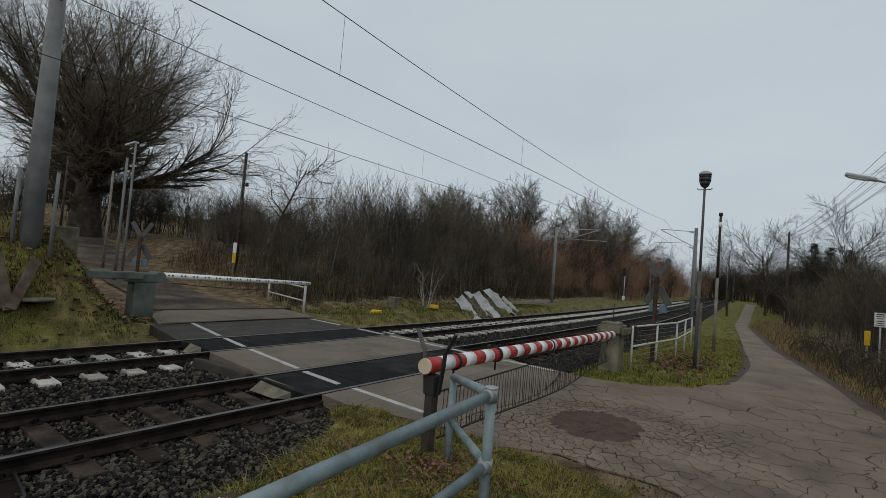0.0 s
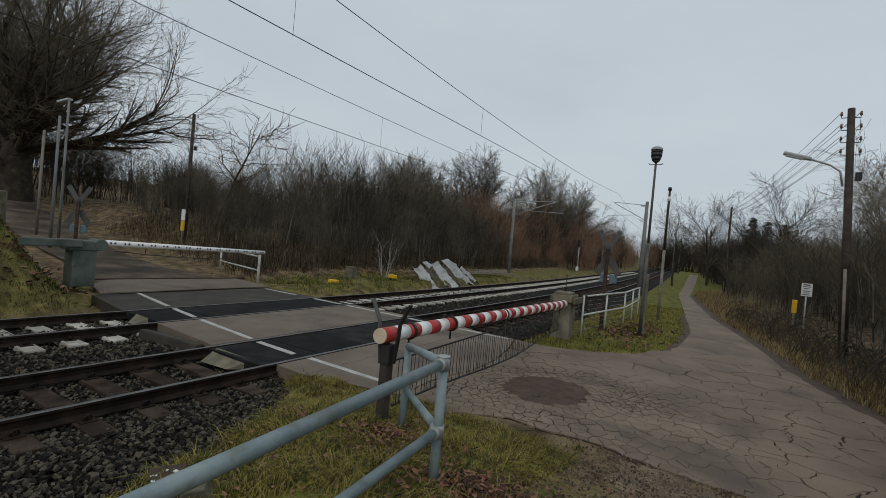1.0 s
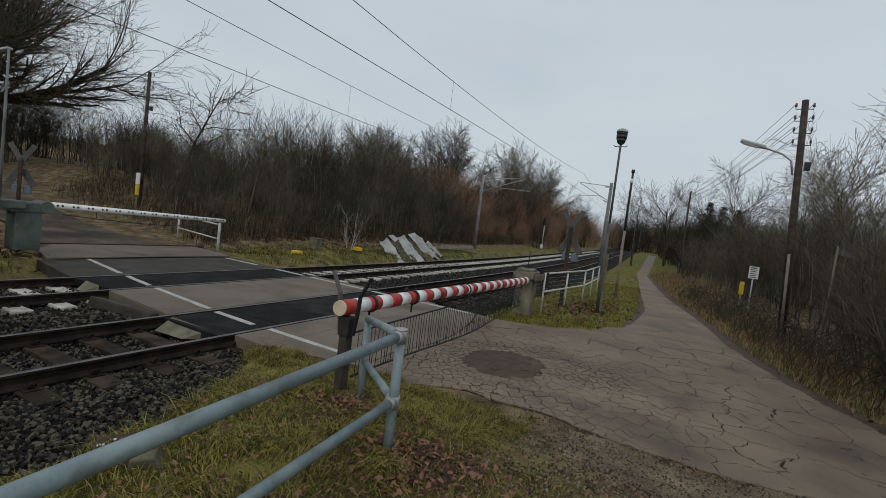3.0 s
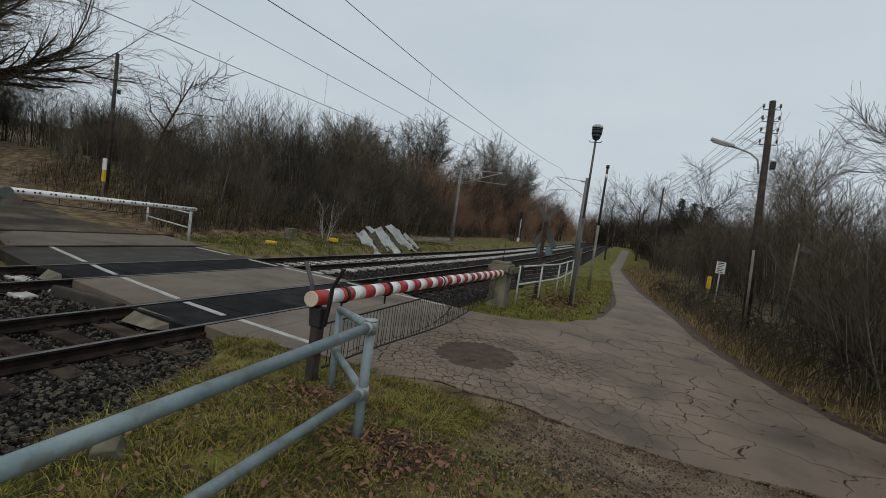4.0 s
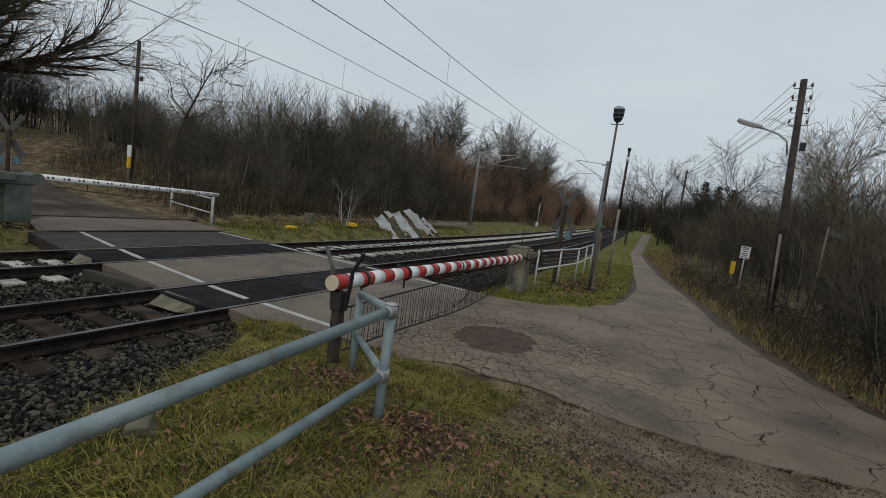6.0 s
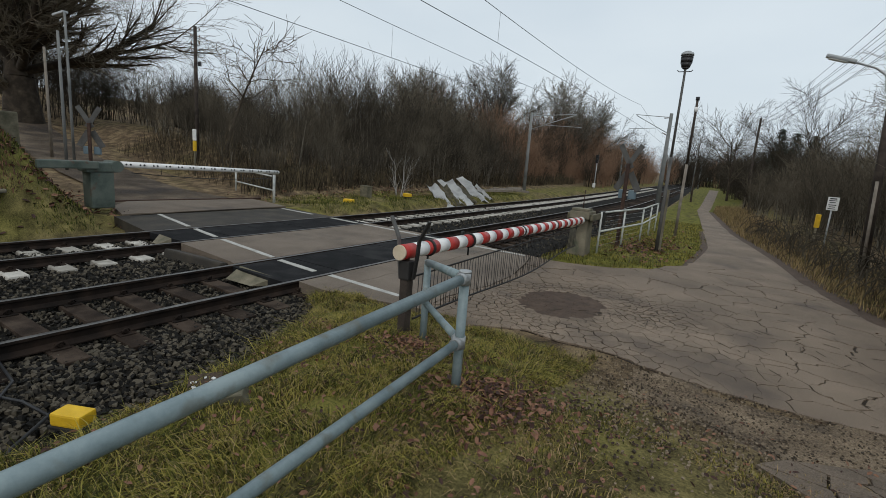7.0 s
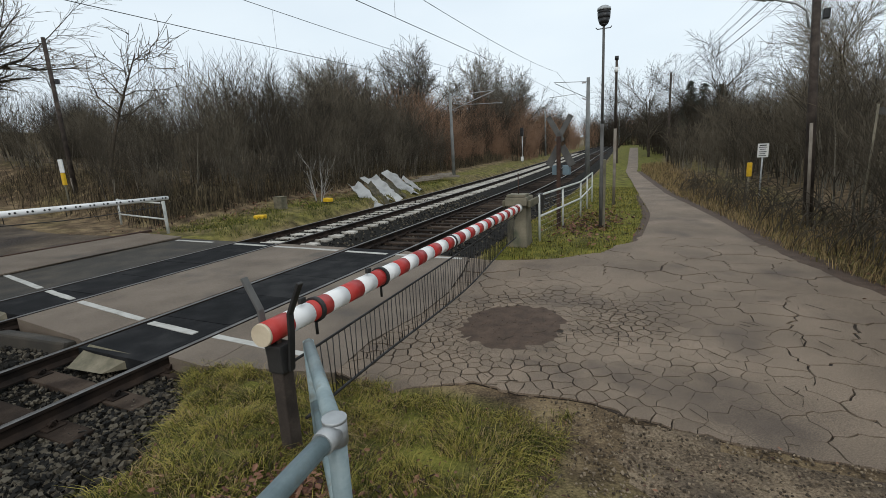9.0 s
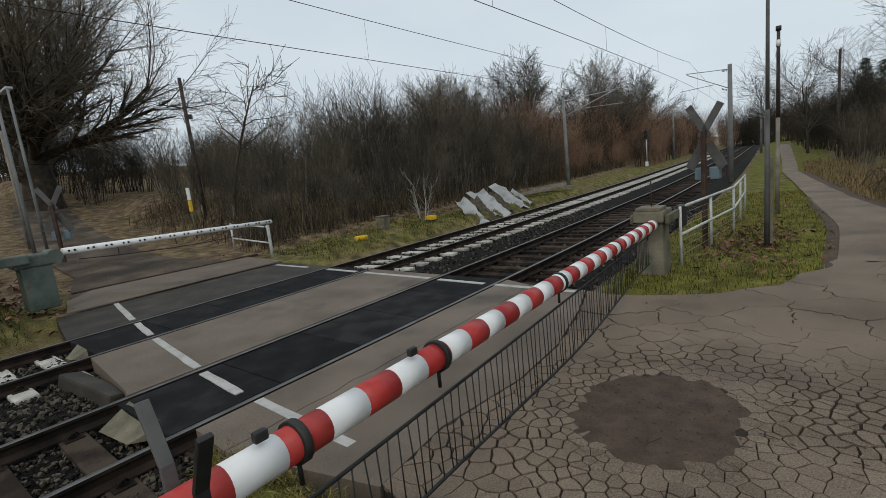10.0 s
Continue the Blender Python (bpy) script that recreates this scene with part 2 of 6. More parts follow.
def thing(name, x, y, z, label, category, group="", rz=0.0):
    ob = new(name)
    ob.empty_display_size = 0.1
    ob.matrix_world = pose(x, y, z, 0, 0, rz)
    return tagged(ob, label, category, group)


def box(bm, c, s, m=None, bevel=0.0):
    """A box of size s about c, its edges bevelled."""
    r = bmesh.ops.create_cube(bm, size=1.0, matrix=(m or Matrix()) @ Matrix.Translation(c) @ Matrix.Diagonal((*s, 1)))
    if bevel:
        vs = set(r["verts"])
        es = [e for e in bm.edges if e.verts[0] in vs and e.verts[1] in vs]
        bmesh.ops.bevel(bm, geom=es, offset=bevel, segments=2, affect="EDGES", profile=0.6)
    return bm


def rod(bm, a, b, r0, r1=None, n=10):
    """A round bar from a to b."""
    a, b = Vector(a), Vector(b)
    d = b - a
    m = Matrix.Translation((a + b) / 2) @ d.to_track_quat("Z", "Y").to_matrix().to_4x4()
    res = bmesh.ops.create_cone(bm, cap_ends=True, segments=n, radius1=r0, radius2=r0 if r1 is None else r1, depth=d.length, matrix=m)
    for v in res["verts"]:
        for f in v.link_faces:
            f.smooth = len(f.verts) == 4
    return bm


def tube(bm, pts, r, n=10):
    """A bent tube through the points."""
    pts = [Vector(p) for p in pts]
    rings = []
    for i, p in enumerate(pts):
        d = (pts[min(i + 1, len(pts) - 1)] - pts[max(i - 1, 0)]).normalized()
        q = d.to_track_quat("Z", "Y")
        rings.append([bm.verts.new(p + q @ Vector((r * math.cos(2 * math.pi * k / n), r * math.sin(2 * math.pi * k / n), 0))) for k in range(n)])
    for a, b in zip(rings, rings[1:]):
        for k in range(n):
            bm.faces.new((a[k], a[(k + 1) % n], b[(k + 1) % n], b[k])).smooth = True
    bm.faces.new(rings[0][::-1])
    bm.faces.new(rings[-1])
    return bm


def prism(bm, outline, z0, z1):
    """An upright slab from a flat outline."""
    lo = [bm.verts.new((x, y, z0)) for x, y in outline]
    hi = [bm.verts.new((x, y, z1)) for x, y in outline]
    bm.faces.new(hi)
    bm.faces.new(lo[::-1])
    k = len(outline)
    for i in range(k):
        bm.faces.new((lo[i], lo[(i + 1) % k], hi[(i + 1) % k], hi[i]))
    return bm


def B():
    return bmesh.new()


# ---- the plan ----
def bend(y):
    """The line swings gently aside beyond the crossing."""
    d = max(0.0, y - 10.0)
    return -0.001 * d * d if d < 35 else -1.225 - 0.07 * (d - 35)


def sm(a, b, v):
    t = min(1.0, max(0.0, (v - a) / (b - a)))
    return t * t * (3 - 2 * t)


def lerp(a, b, t):
    return a + (b - a) * t


ROAD_Y0, ROAD_Y1 = 5.1, 11.05
RAILS_NEAR, RAILS_FAR = (0.0, -1.5), (-3.86, -5.36)


def far_road(x):
    """Middle line and height of the road beyond the tracks, which climbs away."""
    d = max(0.0, -8.0 - x)
    return 8.6 + 0.004 * d * d, 0.03 * d + 0.0035 * d * d if d < 14 else 1.1 + 0.128 * (d - 14)


def turf_edge(y):
    """Where the grass beside the railing meets the ballast."""
    pts = ((1.2, 2.65), (2.2, 2.55), (3.0, 2.15), (4.0, 1.35), (5.2, 0.2))
    for (ya, xa), (yb, xb) in zip(pts, pts[1:]):
        if y < yb:
            return lerp(xa, xb, max(0.0, (y - ya) / (yb - ya)))
    return pts[-1][1]


def lane_right(y):
    """The right-hand edge of the lane."""
    pts = ((6.6, 11.5), (7.4, 9.9), (8.0, 9.0), (9.5, 8.25), (11.2, 7.7), (12.4, 7.38), (13.4, 7.2), (16.6, 6.7), (20.5, 5.95), (22.5, 5.5), (36.4, 3.75))
    for (ya, xa), (yb, xb) in zip(pts, pts[1:]):
        if y < yb:
            return lerp(xa, xb, max(0.0, (y - ya) / (yb - ya)))
    return 3.75 + bend(y) - bend(36.4) + 0.022 * (y - 36.4)


def height(x, y):
    u = x - bend(y)
    rough = noise.noise((x * 0.5, y * 0.5, 0.3)) * 0.10 + noise.noise((x * 1.7, y * 1.7, 2.3)) * 0.035
    if u > -3:
        side = 0.45 * sm(5.3, 2.6, y) * sm(0.9, 2.7, u)
        side += 0.5 * sm(8.5, 12.0, u) * sm(6, 10, y) + 0.4 * sm(12, 20, u)
        flat = sm(5.2, 6.0, y) * sm(9.6, 8.4, u)
        z = -0.02 + side + rough * (0.45 * (1 - flat) + 0.04)
        z = lerp(-0.6, z - 0.03 * flat, sm(0.9, 2.0, u) if y > 5.3 else sm(-0.7, 0.45, u - turf_edge(y)))
    else:
        bank = 2.5 * sm(-6.7, -9.3, u) * sm(5.9, 3.2, y)
        yc, zr = far_road(x)
        wood = 1.3 * sm(-9.0, -15.0, u) * sm(11.5, 16.0, y) + 1.6 * sm(-15, -32, u)
        z = max(0.03 + bank, 0.03 + wood) + rough
        near = sm(4.3, 2.4, abs(y - yc)) * sm(-7.2, -8.4, x) * sm(-60, -45, x)
        z = lerp(z, zr - 0.06, near)
        z = lerp(-0.6, z, sm(-6.3, -7.6, u))
    if u < -30:
        z += 4.5 * sm(-34, -75, u)
    if ROAD_Y0 < y < ROAD_Y1 and -8 < x < 2.6:
        z = min(z, -0.25)
    return z


def axis(lo, hi, fine_lo, fine_hi, step):
    vals = list(np.arange(fine_lo, fine_hi + 1e-6, step))
    d, v = step, fine_hi
    while v < hi:
        d *= 1.25
        v += d
        vals.append(v)
    d, v = step, fine_lo
    while v > lo:
        d *= 1.25
        v -= d
        vals.insert(0, v)
    return vals


def ground_material():
    """Wet winter ground: grass, moss, leaf mould and bare soil by place."""
    m = bpy.data.materials.new("winter_ground")
    m.use_nodes = True
    n, l = m.node_tree.nodes, m.node_tree.links
    b = n["Principled BSDF"]
    b.inputs["Roughness"].default_value = 0.95
    b.inputs["Specular IOR Level"].default_value = 0.15
    geo = n.new("ShaderNodeNewGeometry")
    tex = []
    for s, d in ((0.45, 6.0), (2.5, 6.0), (45.0, 4.0)):
        t = n.new("ShaderNodeTexNoise")
        t.inputs["Scale"].default_value, t.inputs["Detail"].default_value = s, d
        l.new(geo.outputs["Position"], t.inputs["Vector"])
        tex.append(t)
    mx = n.new("ShaderNodeMix")
    mx.inputs[0].default_value = 0.55
    tex[2].inputs["Roughness"].default_value = 0.72
    tex[2].inputs["Detail"].default_value = 8.0
    l.new(tex[1].outputs["Fac"], mx.inputs[2])
    l.new(tex[2].outputs["Fac"], mx.inputs[3])
    green = n.new("ShaderNodeValToRGB")
    el = green.color_ramp.elements
    el[0].position, el[0].color = 0.38, (0.030, 0.028, 0.008, 1)
    el[1].position, el[1].color = 0.62, (0.22, 0.205, 0.042, 1)
    e = el.new(0.5)
    e.color = (0.11, 0.11, 0.02, 1)
    brown = n.new("ShaderNodeValToRGB")
    el = brown.color_ramp.elements
    el[0].position, el[0].color = 0.38, (0.034, 0.023, 0.014, 1)
    el[1].position, el[1].color = 0.62, (0.30, 0.22, 0.125, 1)
    e = el.new(0.5)
    e.color = (0.135, 0.095, 0.057, 1)
    for r in (green, brown):
        l.new(mx.outputs[0], r.inputs["Fac"])
    at = n.new("ShaderNodeAttribute")
    at.attribute_name = "green"
    ad = n.new("ShaderNodeMath")
    ad.operation = "MULTIPLY_ADD"
    ad.inputs[1].default_value, ad.inputs[2].default_value = 1.6, -0.8
    l.new(tex[0].outputs["Fac"], ad.inputs[0])
    su = n.new("ShaderNodeMath")
    su.use_clamp = True
    l.new(at.outputs["Fac"], su.inputs[0])
    l.new(ad.outputs[0], su.inputs[1])
    cm = n.new("ShaderNodeMix")
    cm.data_type = "RGBA"
    l.new(su.outputs[0], cm.inputs[0])
    l.new(brown.outputs["Color"], cm.inputs[6])
    l.new(green.outputs["Color"], cm.inputs[7])
    l.new(cm.outputs[2], b.inputs["Base Color"])
    bp = n.new("ShaderNodeBump")
    bp.inputs["Strength"].default_value, bp.inputs["Distance"].default_value = 0.8, 0.04
    l.new(mx.outputs[0], bp.inputs["Height"])
    l.new(bp.outputs["Normal"], b.inputs["Normal"])
    M["ground"] = m


def greenness(x, y):
    """Where grass grows (1) and where soil, leaves and brush lie (0)."""
    u = x - bend(y)
    g = 0.0
    g = max(g, sm(-0.1, 0.3, u - turf_edge(y)) * sm(4.9, 4.0, u) * sm(5.5, 5.1, y) if u > 0 else 0.0)
    g = max(g, 0.6 * sm(4.3, 4.6, u) * sm(7.8, 6.0, u) * sm(4.9, 3.3, y))
    g = max(g, sm(1.6, 2.1, u) * sm(5.6, 4.9, x) * sm(10.5, 11.2, y))
    g = max(g, 0.62 * sm(-6.6, -7.2, u) * sm(-10.8, -9.2, u))
    g = max(g, 0.35 * sm(7.2, 8.0, u) * sm(9.6, 9.0, u))
    return g


def make_ground():
    xs = axis(-700, 700, -16.0, 12.0, 0.28)
    ys = axis(-500, 900, -5.0, 32.0, 0.30)
    verts = [(x, y, height(x, y)) for y in ys for x in xs]
    w = len(xs)
    faces = [(j * w + i, j * w + i + 1, (j + 1) * w + i + 1, (j + 1) * w + i) for j in range(len(ys) - 1) for i in range(w - 1)]
    ob = raw("ground", verts, faces, "ground")
    at = ob.data.attributes.new("green", "FLOAT", "POINT")
    at.data.foreach_set("value", [greenness(v[0], v[1]) for v in verts])
    ob.data.polygons.foreach_set("use_smooth", [True] * len(faces))
    tagged(ob, "wet winter ground of grass, moss and leaf mould", "ground", kind="structure")


ground_material()
make_ground()

# ---- railway ----
def strip(name, section, y0, y1, step, mat, parent=None, jitter=0.0, smooth=True):
    """A section (x, z) swept along the line."""
    ys = list(np.arange(y0, min(y1, 60), step)) + list(np.arange(60, y1 + 1, 4.0))
    ys = [y for y in ys if y <= y1]
    if ys[-1] < y1:
        ys.append(y1)
    k = len(section)
    verts, faces = [], []
    for y in ys:
        o = bend(y)
        for i, (x, z) in enumerate(section):
            j = noise.noise((x * 3, y * 3, 5.0)) * jitter if jitter else 0
            verts.append((x + o, y, z + j))
    for j in range(len(ys) - 1):
        for i in range(k - 1):
            a = j * k + i
            faces.append((a, a + 1, a + k + 1, a + k))
    ob = raw(name, verts, faces, mat, parent)
    if smooth:
        ob.data.polygons.foreach_set("use_smooth", [True] * len(faces))
    return ob


def rail_mesh(parent, xc):
    """Flat-bottomed rail: rusty foot and web, bright running surface."""
    half = [(0.036, -0.004), (0.036, -0.034), (0.012, -0.05), (0.008, -0.12), (0.075, -0.158), (0.075, -0.172)]
    sect = [(xc + x, z) for x, z in half] + [(xc - x, z) for x, z in half[::-1]]
    r = strip("rail", sect, -40, 240, 1.5, "rail_rust", parent, smooth=False)
    strip("running_surface", [(xc + 0.036, -0.004), (xc + 0.028, 0.0), (xc - 0.028, 0.0), (xc - 0.036, -0.004)], -40, 240, 1.5, "rail_head", r)


def sleeper_mesh(wood):
    bm = B()
    s = (2.6, 0.25, 0.16) if wood else (2.55, 0.27, 0.18)
    box(bm, (0, 0, 0), s, bevel=0.012 if wood else 0.025)
    me = bpy.data.meshes.new("sleeper")
    bm.to_mesh(me)
    bm.free()
    me.materials.append(M["sleeper_wood" if wood else "sleeper_concrete"])
    return me


def fastening_mesh():
    bm = B()
    for rx in (0.0,):
        box(bm, (rx, 0, 0.006), (0.36, 0.17, 0.014))
        for s in (-1, 1):
            rod(bm, (rx + s * 0.12, 0, 0), (rx + s * 0.12, 0, 0.075), 0.017, n=6)
            box(bm, (rx + s * 0.10, 0, 0.035), (0.07, 0.06, 0.02))
            tube(bm, [(rx + s * 0.14, -0.05, 0.03), (rx + s * 0.15, -0.02, 0.075), (rx + s * 0.12, 0.03, 0.07), (rx + s * 0.1, 0.05, 0.03)], 0.009, 5)
    me = bpy.data.meshes.new("fastening")
    bm.to_mesh(me)
    bm.free()
    me.materials.append(M["rail_rust"])
    return me


def make_track(rails, wood, label):
    t = thing("railway_track", 0, 0, 0, label, "railway track", "double track")
    for x in rails:
        rail_mesh(t, x)
    c = sum(rails) / 2
    me, fm = sleeper_mesh(wood), fastening_mesh()
    random.seed(4 if wood else 5)
    y = -12.0
    while y < 95:
        if not (ROAD_Y0 + 0.1 < y < ROAD_Y1 - 0.1):
            ob = new("sleeper", me)
            ob.parent = t
            zz = (-0.255 if wood else -0.248)
            ob.matrix_world = pose(c + bend(y) + random.uniform(-0.04, 0.04), y + random.uniform(-0.02, 0.02), zz, 0, 0, random.uniform(-1, 1) + math.degrees(0.002 * max(0, y - 10)))
            if y < 18:
                for rx in (-0.75, 0.75):
                    fo = new("fastening", fm)
                    fo.parent = ob
                    fo.matrix_local = pose(rx, 0, 0.08 if wood else 0.09)
        y += 0.63


make_track(RAILS_NEAR, True, "worn railway track on dark brown wooden sleepers")
make_track(RAILS_FAR, False, "railway track on pale concrete sleepers in grey ballast")

bed = [(2.3, -0.42), (1.55, -0.30), (0.9, -0.22), (0.1, -0.235), (-0.75, -0.25), (-1.6, -0.235), (-2.2, -0.2), (-2.7, -0.2), (-3.3, -0.22), (-3.9, -0.24), (-4.3, -0.2), (-4.6, -0.19), (-4.95, -0.2), (-5.3, -0.24), (-6.1, -0.22), (-6.6, -0.32), (-7.3, -0.5)]
sect = []
for (xa, za), (xb, zb) in zip(bed, bed[1:]):
    for k in range(3):
        sect.append((lerp(xa, xb, k / 3), lerp(za, zb, k / 3)))
sect.append(bed[-1])
# sheet below the loose stones, its colour darkened to stand for gap shade
tagged(strip("ballast_bed", sect, -40, 240, 0.25, "ballast", jitter=0.05), "crushed stone ballast bed under the tracks, near black for the shade between stones", "ballast", kind="structure")


def stone_shape(bm_verts, bm_faces, c, r, rng):
    """One angular stone of twelve triangles or so."""
    base = len(bm_verts)
    q = Euler((rng.uniform(0, 6.28), rng.uniform(0, 6.28), rng.uniform(0, 6.28))).to_matrix()
    s = Vector((r * rng.uniform(0.8, 1.3), r * rng.uniform(0.7, 1.1), r * rng.uniform(0.5, 0.8)))
    for sx in (-1, 1):
        for sy in (-1, 1):
            for sz in (-1, 1):
                j = rng.uniform(0.55, 1.0)
                v = q @ Vector((sx * s.x * j, sy * s.y * rng.uniform(0.6, 1.0), sz * s.z * rng.uniform(0.6, 1.0)))
                bm_verts.append((c[0] + v.x, c[1] + v.y, c[2] + v.z))
    for f in ((0, 1, 3, 2), (4, 6, 7, 5), (0, 4, 5, 1), (2, 3, 7, 6), (0, 2, 6, 4), (1, 5, 7, 3)):
        bm_faces.append(tuple(base + i for i in f))


def bed_height(x):
    for (xa, za), (xb, zb) in zip(bed, bed[1:]):
        if xb <= x <= xa:
            return lerp(za, zb, (xa - x) / (xa - xb))
    return -0.5


def make_stones():
    rng = random.Random(11)
    verts, faces = [], []
    for count, xa, xb, ya, yb, ra, rb in ((15000, -0.1, 2.4, -1.5, 5.1, 0.017, 0.036), (4500, -1.5, 0, -2, 5.0, 0.015, 0.028), (4000, -3.7, -1.6, -1, 5.2, 0.018, 0.034),
                                          (1500, -5.3, -3.9, -1, 5.4, 0.022, 0.036), (3800, -6.8, 1.8, 11.1, 24, 0.022, 0.042), (1200, -7.2, -5.4, -1, 5.4, 0.025, 0.04)):
        for _ in range(count):
            x, y = rng.uniform(xa, xb), rng.uniform(ya, yb)
            if x > 0 and y < 5.3 and x - turf_edge(y) > rng.uniform(-0.25, 0.22):
                continue
            z = max(bed_height(x), height(x, y) if x > 0.1 and y < 5.3 else -9) + rng.uniform(-0.005, 0.03)
            stone_shape(verts, faces, (x + bend(y), y, z), rng.uniform(ra, rb), rng)
    tagged(raw("ballast_stones", verts, faces, "ballast_stone"), "loose dark grey angular ballast stones beside the rails", "ballast", kind="stuff")


make_stones()

# ---- the crossing ----
crossing = tagged(new("crossing_road"), "worn road surface of the level crossing between the rails", "road", kind="structure")


def slab(name, outline, z1, mat, parent, label=""):
    return part(name, prism(B(), outline, -0.3, z1), mat, parent, label)


joint = [(0.73 + 0.07 * noise.noise((0.0, k * 0.7, 3)) + 0.03 * noise.noise((0.0, k * 2.1, 5)), 5.0 + k * 0.3) for k in range(20)]
slab("road_slab", [(0.08, 5.05)] + [(x - 0.008, y) for x, y in joint] + [(0.08, 10.95)], -0.004, "crossing_slab", crossing, "sandy grey worn slab")
slab("road_slab", [(2.3, 5.35), (2.2, 6.2), (2.36, 7.3), (2.32, 8.3), (2.05, 9.6), (1.75, 10.62)] + [(x + 0.008, y) for x, y in joint[::-1]], -0.002, "crossing_slab", crossing, "sandy grey worn slab")
slab("joint_filling", [(x - 0.03, y) for x, y in joint] + [(x + 0.03, y) for x, y in joint[::-1]], -0.03, "mud", crossing, "dirt in the joint")
slab("road_slab", [(-3.78, 5.25), (-1.75, 5.05), (-1.58, 5.0), (-1.58, 11.0), (-3.78, 11.1)], -0.006, "crossing_slab", crossing, "sandy grey worn slab")
slab("road_slab", [(-7.9, 5.75), (-5.44, 5.35), (-5.44, 11.1), (-7.75, 11.2), (-7.9, 9.5)], -0.006, "asphalt_dark", crossing, "dark patched asphalt")


def make_panels(rails, y0, y1, name):
    """Rubber panels between two rails, one beside the next."""
    n = 5
    w = (y1 - y0) / n
    bm = B()
    box(bm, (0, 0, 0), (abs(rails[1] - rails[0]) - 0.15, w - 0.012, 0.16), bevel=0.008)
    me = bpy.data.meshes.new("rubber_panel")
    bm.to_mesh(me)
    bm.free()
    me.materials.append(M["rubber"])
    for i in range(n):
        ob = new("rubber_panel", me)
        ob.parent = crossing
        ob.matrix_world = pose(sum(rails) / 2 + 0.012, y0 + (i + 0.5) * w, -0.088 + 0.002 * (i % 2))


make_panels(RAILS_NEAR, 4.85, 11.0, "rubber_panel")
make_panels(RAILS_FAR, 5.35, 11.1, "rubber_panel")


def wedge(x, y, w, d, label, mat):
    """A sloping steel shoe at the end of the panels."""
    t = thing("deflector_wedge", x, y, -0.16, label, "deflector")
    bm = B()
    h = 0.17
    pts = [(-w / 2, 0, h), (w / 2, 0, h - 0.02), (w / 2, 0, 0), (-w / 2, 0, 0), (-w / 2 + 0.12, -d, 0.02), (w / 2 - 0.25, -d * 0.8, 0.0)]
    v = [bm.verts.new(p) for p in pts]
    for f in ((0, 1, 5, 4), (0, 4, 3), (1, 2, 5), (4, 5, 2, 3), (0, 3, 2, 1)):
        bm.faces.new([v[i] for i in f])
    part("shoe", bm, mat, t)


wedge(-0.85, 4.95, 0.95, 0.36, "grey deflector wedge before the rubber panels", "old_concrete")
wedge(-4.6, 5.36, 0.5, 0.22, "grey steel deflector wedge between the far rails", "concrete")
part("cut_edge", box(B(), (0, 0, 0), (1.7, 0.28, 0.3), pose(-2.7, 4.95, -0.2, -14, 0, 4), bevel=0.04), "asphalt_dark", crossing, "broken edge of the slab")

lines = tagged(new("road_markings"), "worn white edge lines painted across the crossing", "road marking", kind="structure")
for a, b in (((-7.85, 6.85), (-5.6, 6.44)), ((-5.2, 6.37), (-4.02, 6.17)), ((-3.7, 6.12), (-1.6, 5.84)), ((-1.33, 5.79), (-0.27, 5.69)), ((0.1, 5.70), (1.69, 5.62)),
             ((-7.65, 10.9), (-6.1, 10.86)), ((-5.2, 10.82), (-4.02, 10.77)), ((-3.7, 10.75), (-1.62, 10.66)), ((-1.35, 10.62), (-0.2, 10.57)), ((0.06, 10.55), (1.66, 10.49))):
    bm = B()
    d = Vector((b[0] - a[0], b[1] - a[1], 0))
    n = Vector((-d.y, d.x, 0)).normalized() * 0.055
    k = 6
    pts = [Vector((*a, 0)) + d * (i / k) for i in range(k + 1)]
    out = [p + n * random.uniform(0.85, 1.1) for p in pts] + [p - n * random.uniform(0.85, 1.1) for p in pts[::-1]]
    prism(bm, [(p.x, p.y) for p in out], -0.01, 0.0035)
    part("edge_line", bm, "line_paint", lines)


def path_edges():
    left, right = [], []
    for y in list(np.arange(13.4, 40, 1.2)) + list(np.arange(40, 120, 4)):
        if y < 17:
            xl = lerp(5.0, 5.1, (y - 13.4) / 3.6)
        else:
            xl = lerp(5.08, 3.0, min(1, (y - 17) / 20.0)) if y < 37 else 3.0 + bend(y) - bend(37) + 0.01 * (y - 37)
        left.append((xl, y))
        right.append((lane_right(y), y))
    return left, right


def path_mesh():
    left, right = path_edges()
    bm = B()
    rows = []
    for (xa, ya), (xb, yb) in zip(left, right):
        rows.append([bm.verts.new((lerp(xa, xb, k / 6) + (noise.noise((ya * 1.3, k, 7)) * 0.07 if k in (0, 6) else 0), ya, -0.004)) for k in range(7)])
    for r0, r1 in zip(rows, rows[1:]):
        for k in range(6):
            bm.faces.new((r0[k], r0[k + 1], r1[k + 1], r1[k])).smooth = True
    return tagged(part("path", bm, "path"), "narrow damp asphalt path along the railway", "path", kind="structure")


path_mesh()

# wet soil along the edges of the lane
def soil_edge(pts, w, label):
    verts, faces = [], []
    for i, (x, y) in enumerate(pts):
        for k in range(4):
            xx = x + w * (k / 3 - 0.25) * (1 + 0.5 * noise.noise((x * 1.5, y * 1.5, 2)))
            verts.append((xx, y, max(height(xx, y), -0.02) + (0.012 if k in (1, 2) else -0.015)))
        if i:
            a = (i - 1) * 4
            faces += [(a + k, a + k + 1, a + k + 5, a + k + 4) for k in range(3)]
    tagged(raw("soil_edge", verts, faces, "mud"), label, "soil", kind="structure")


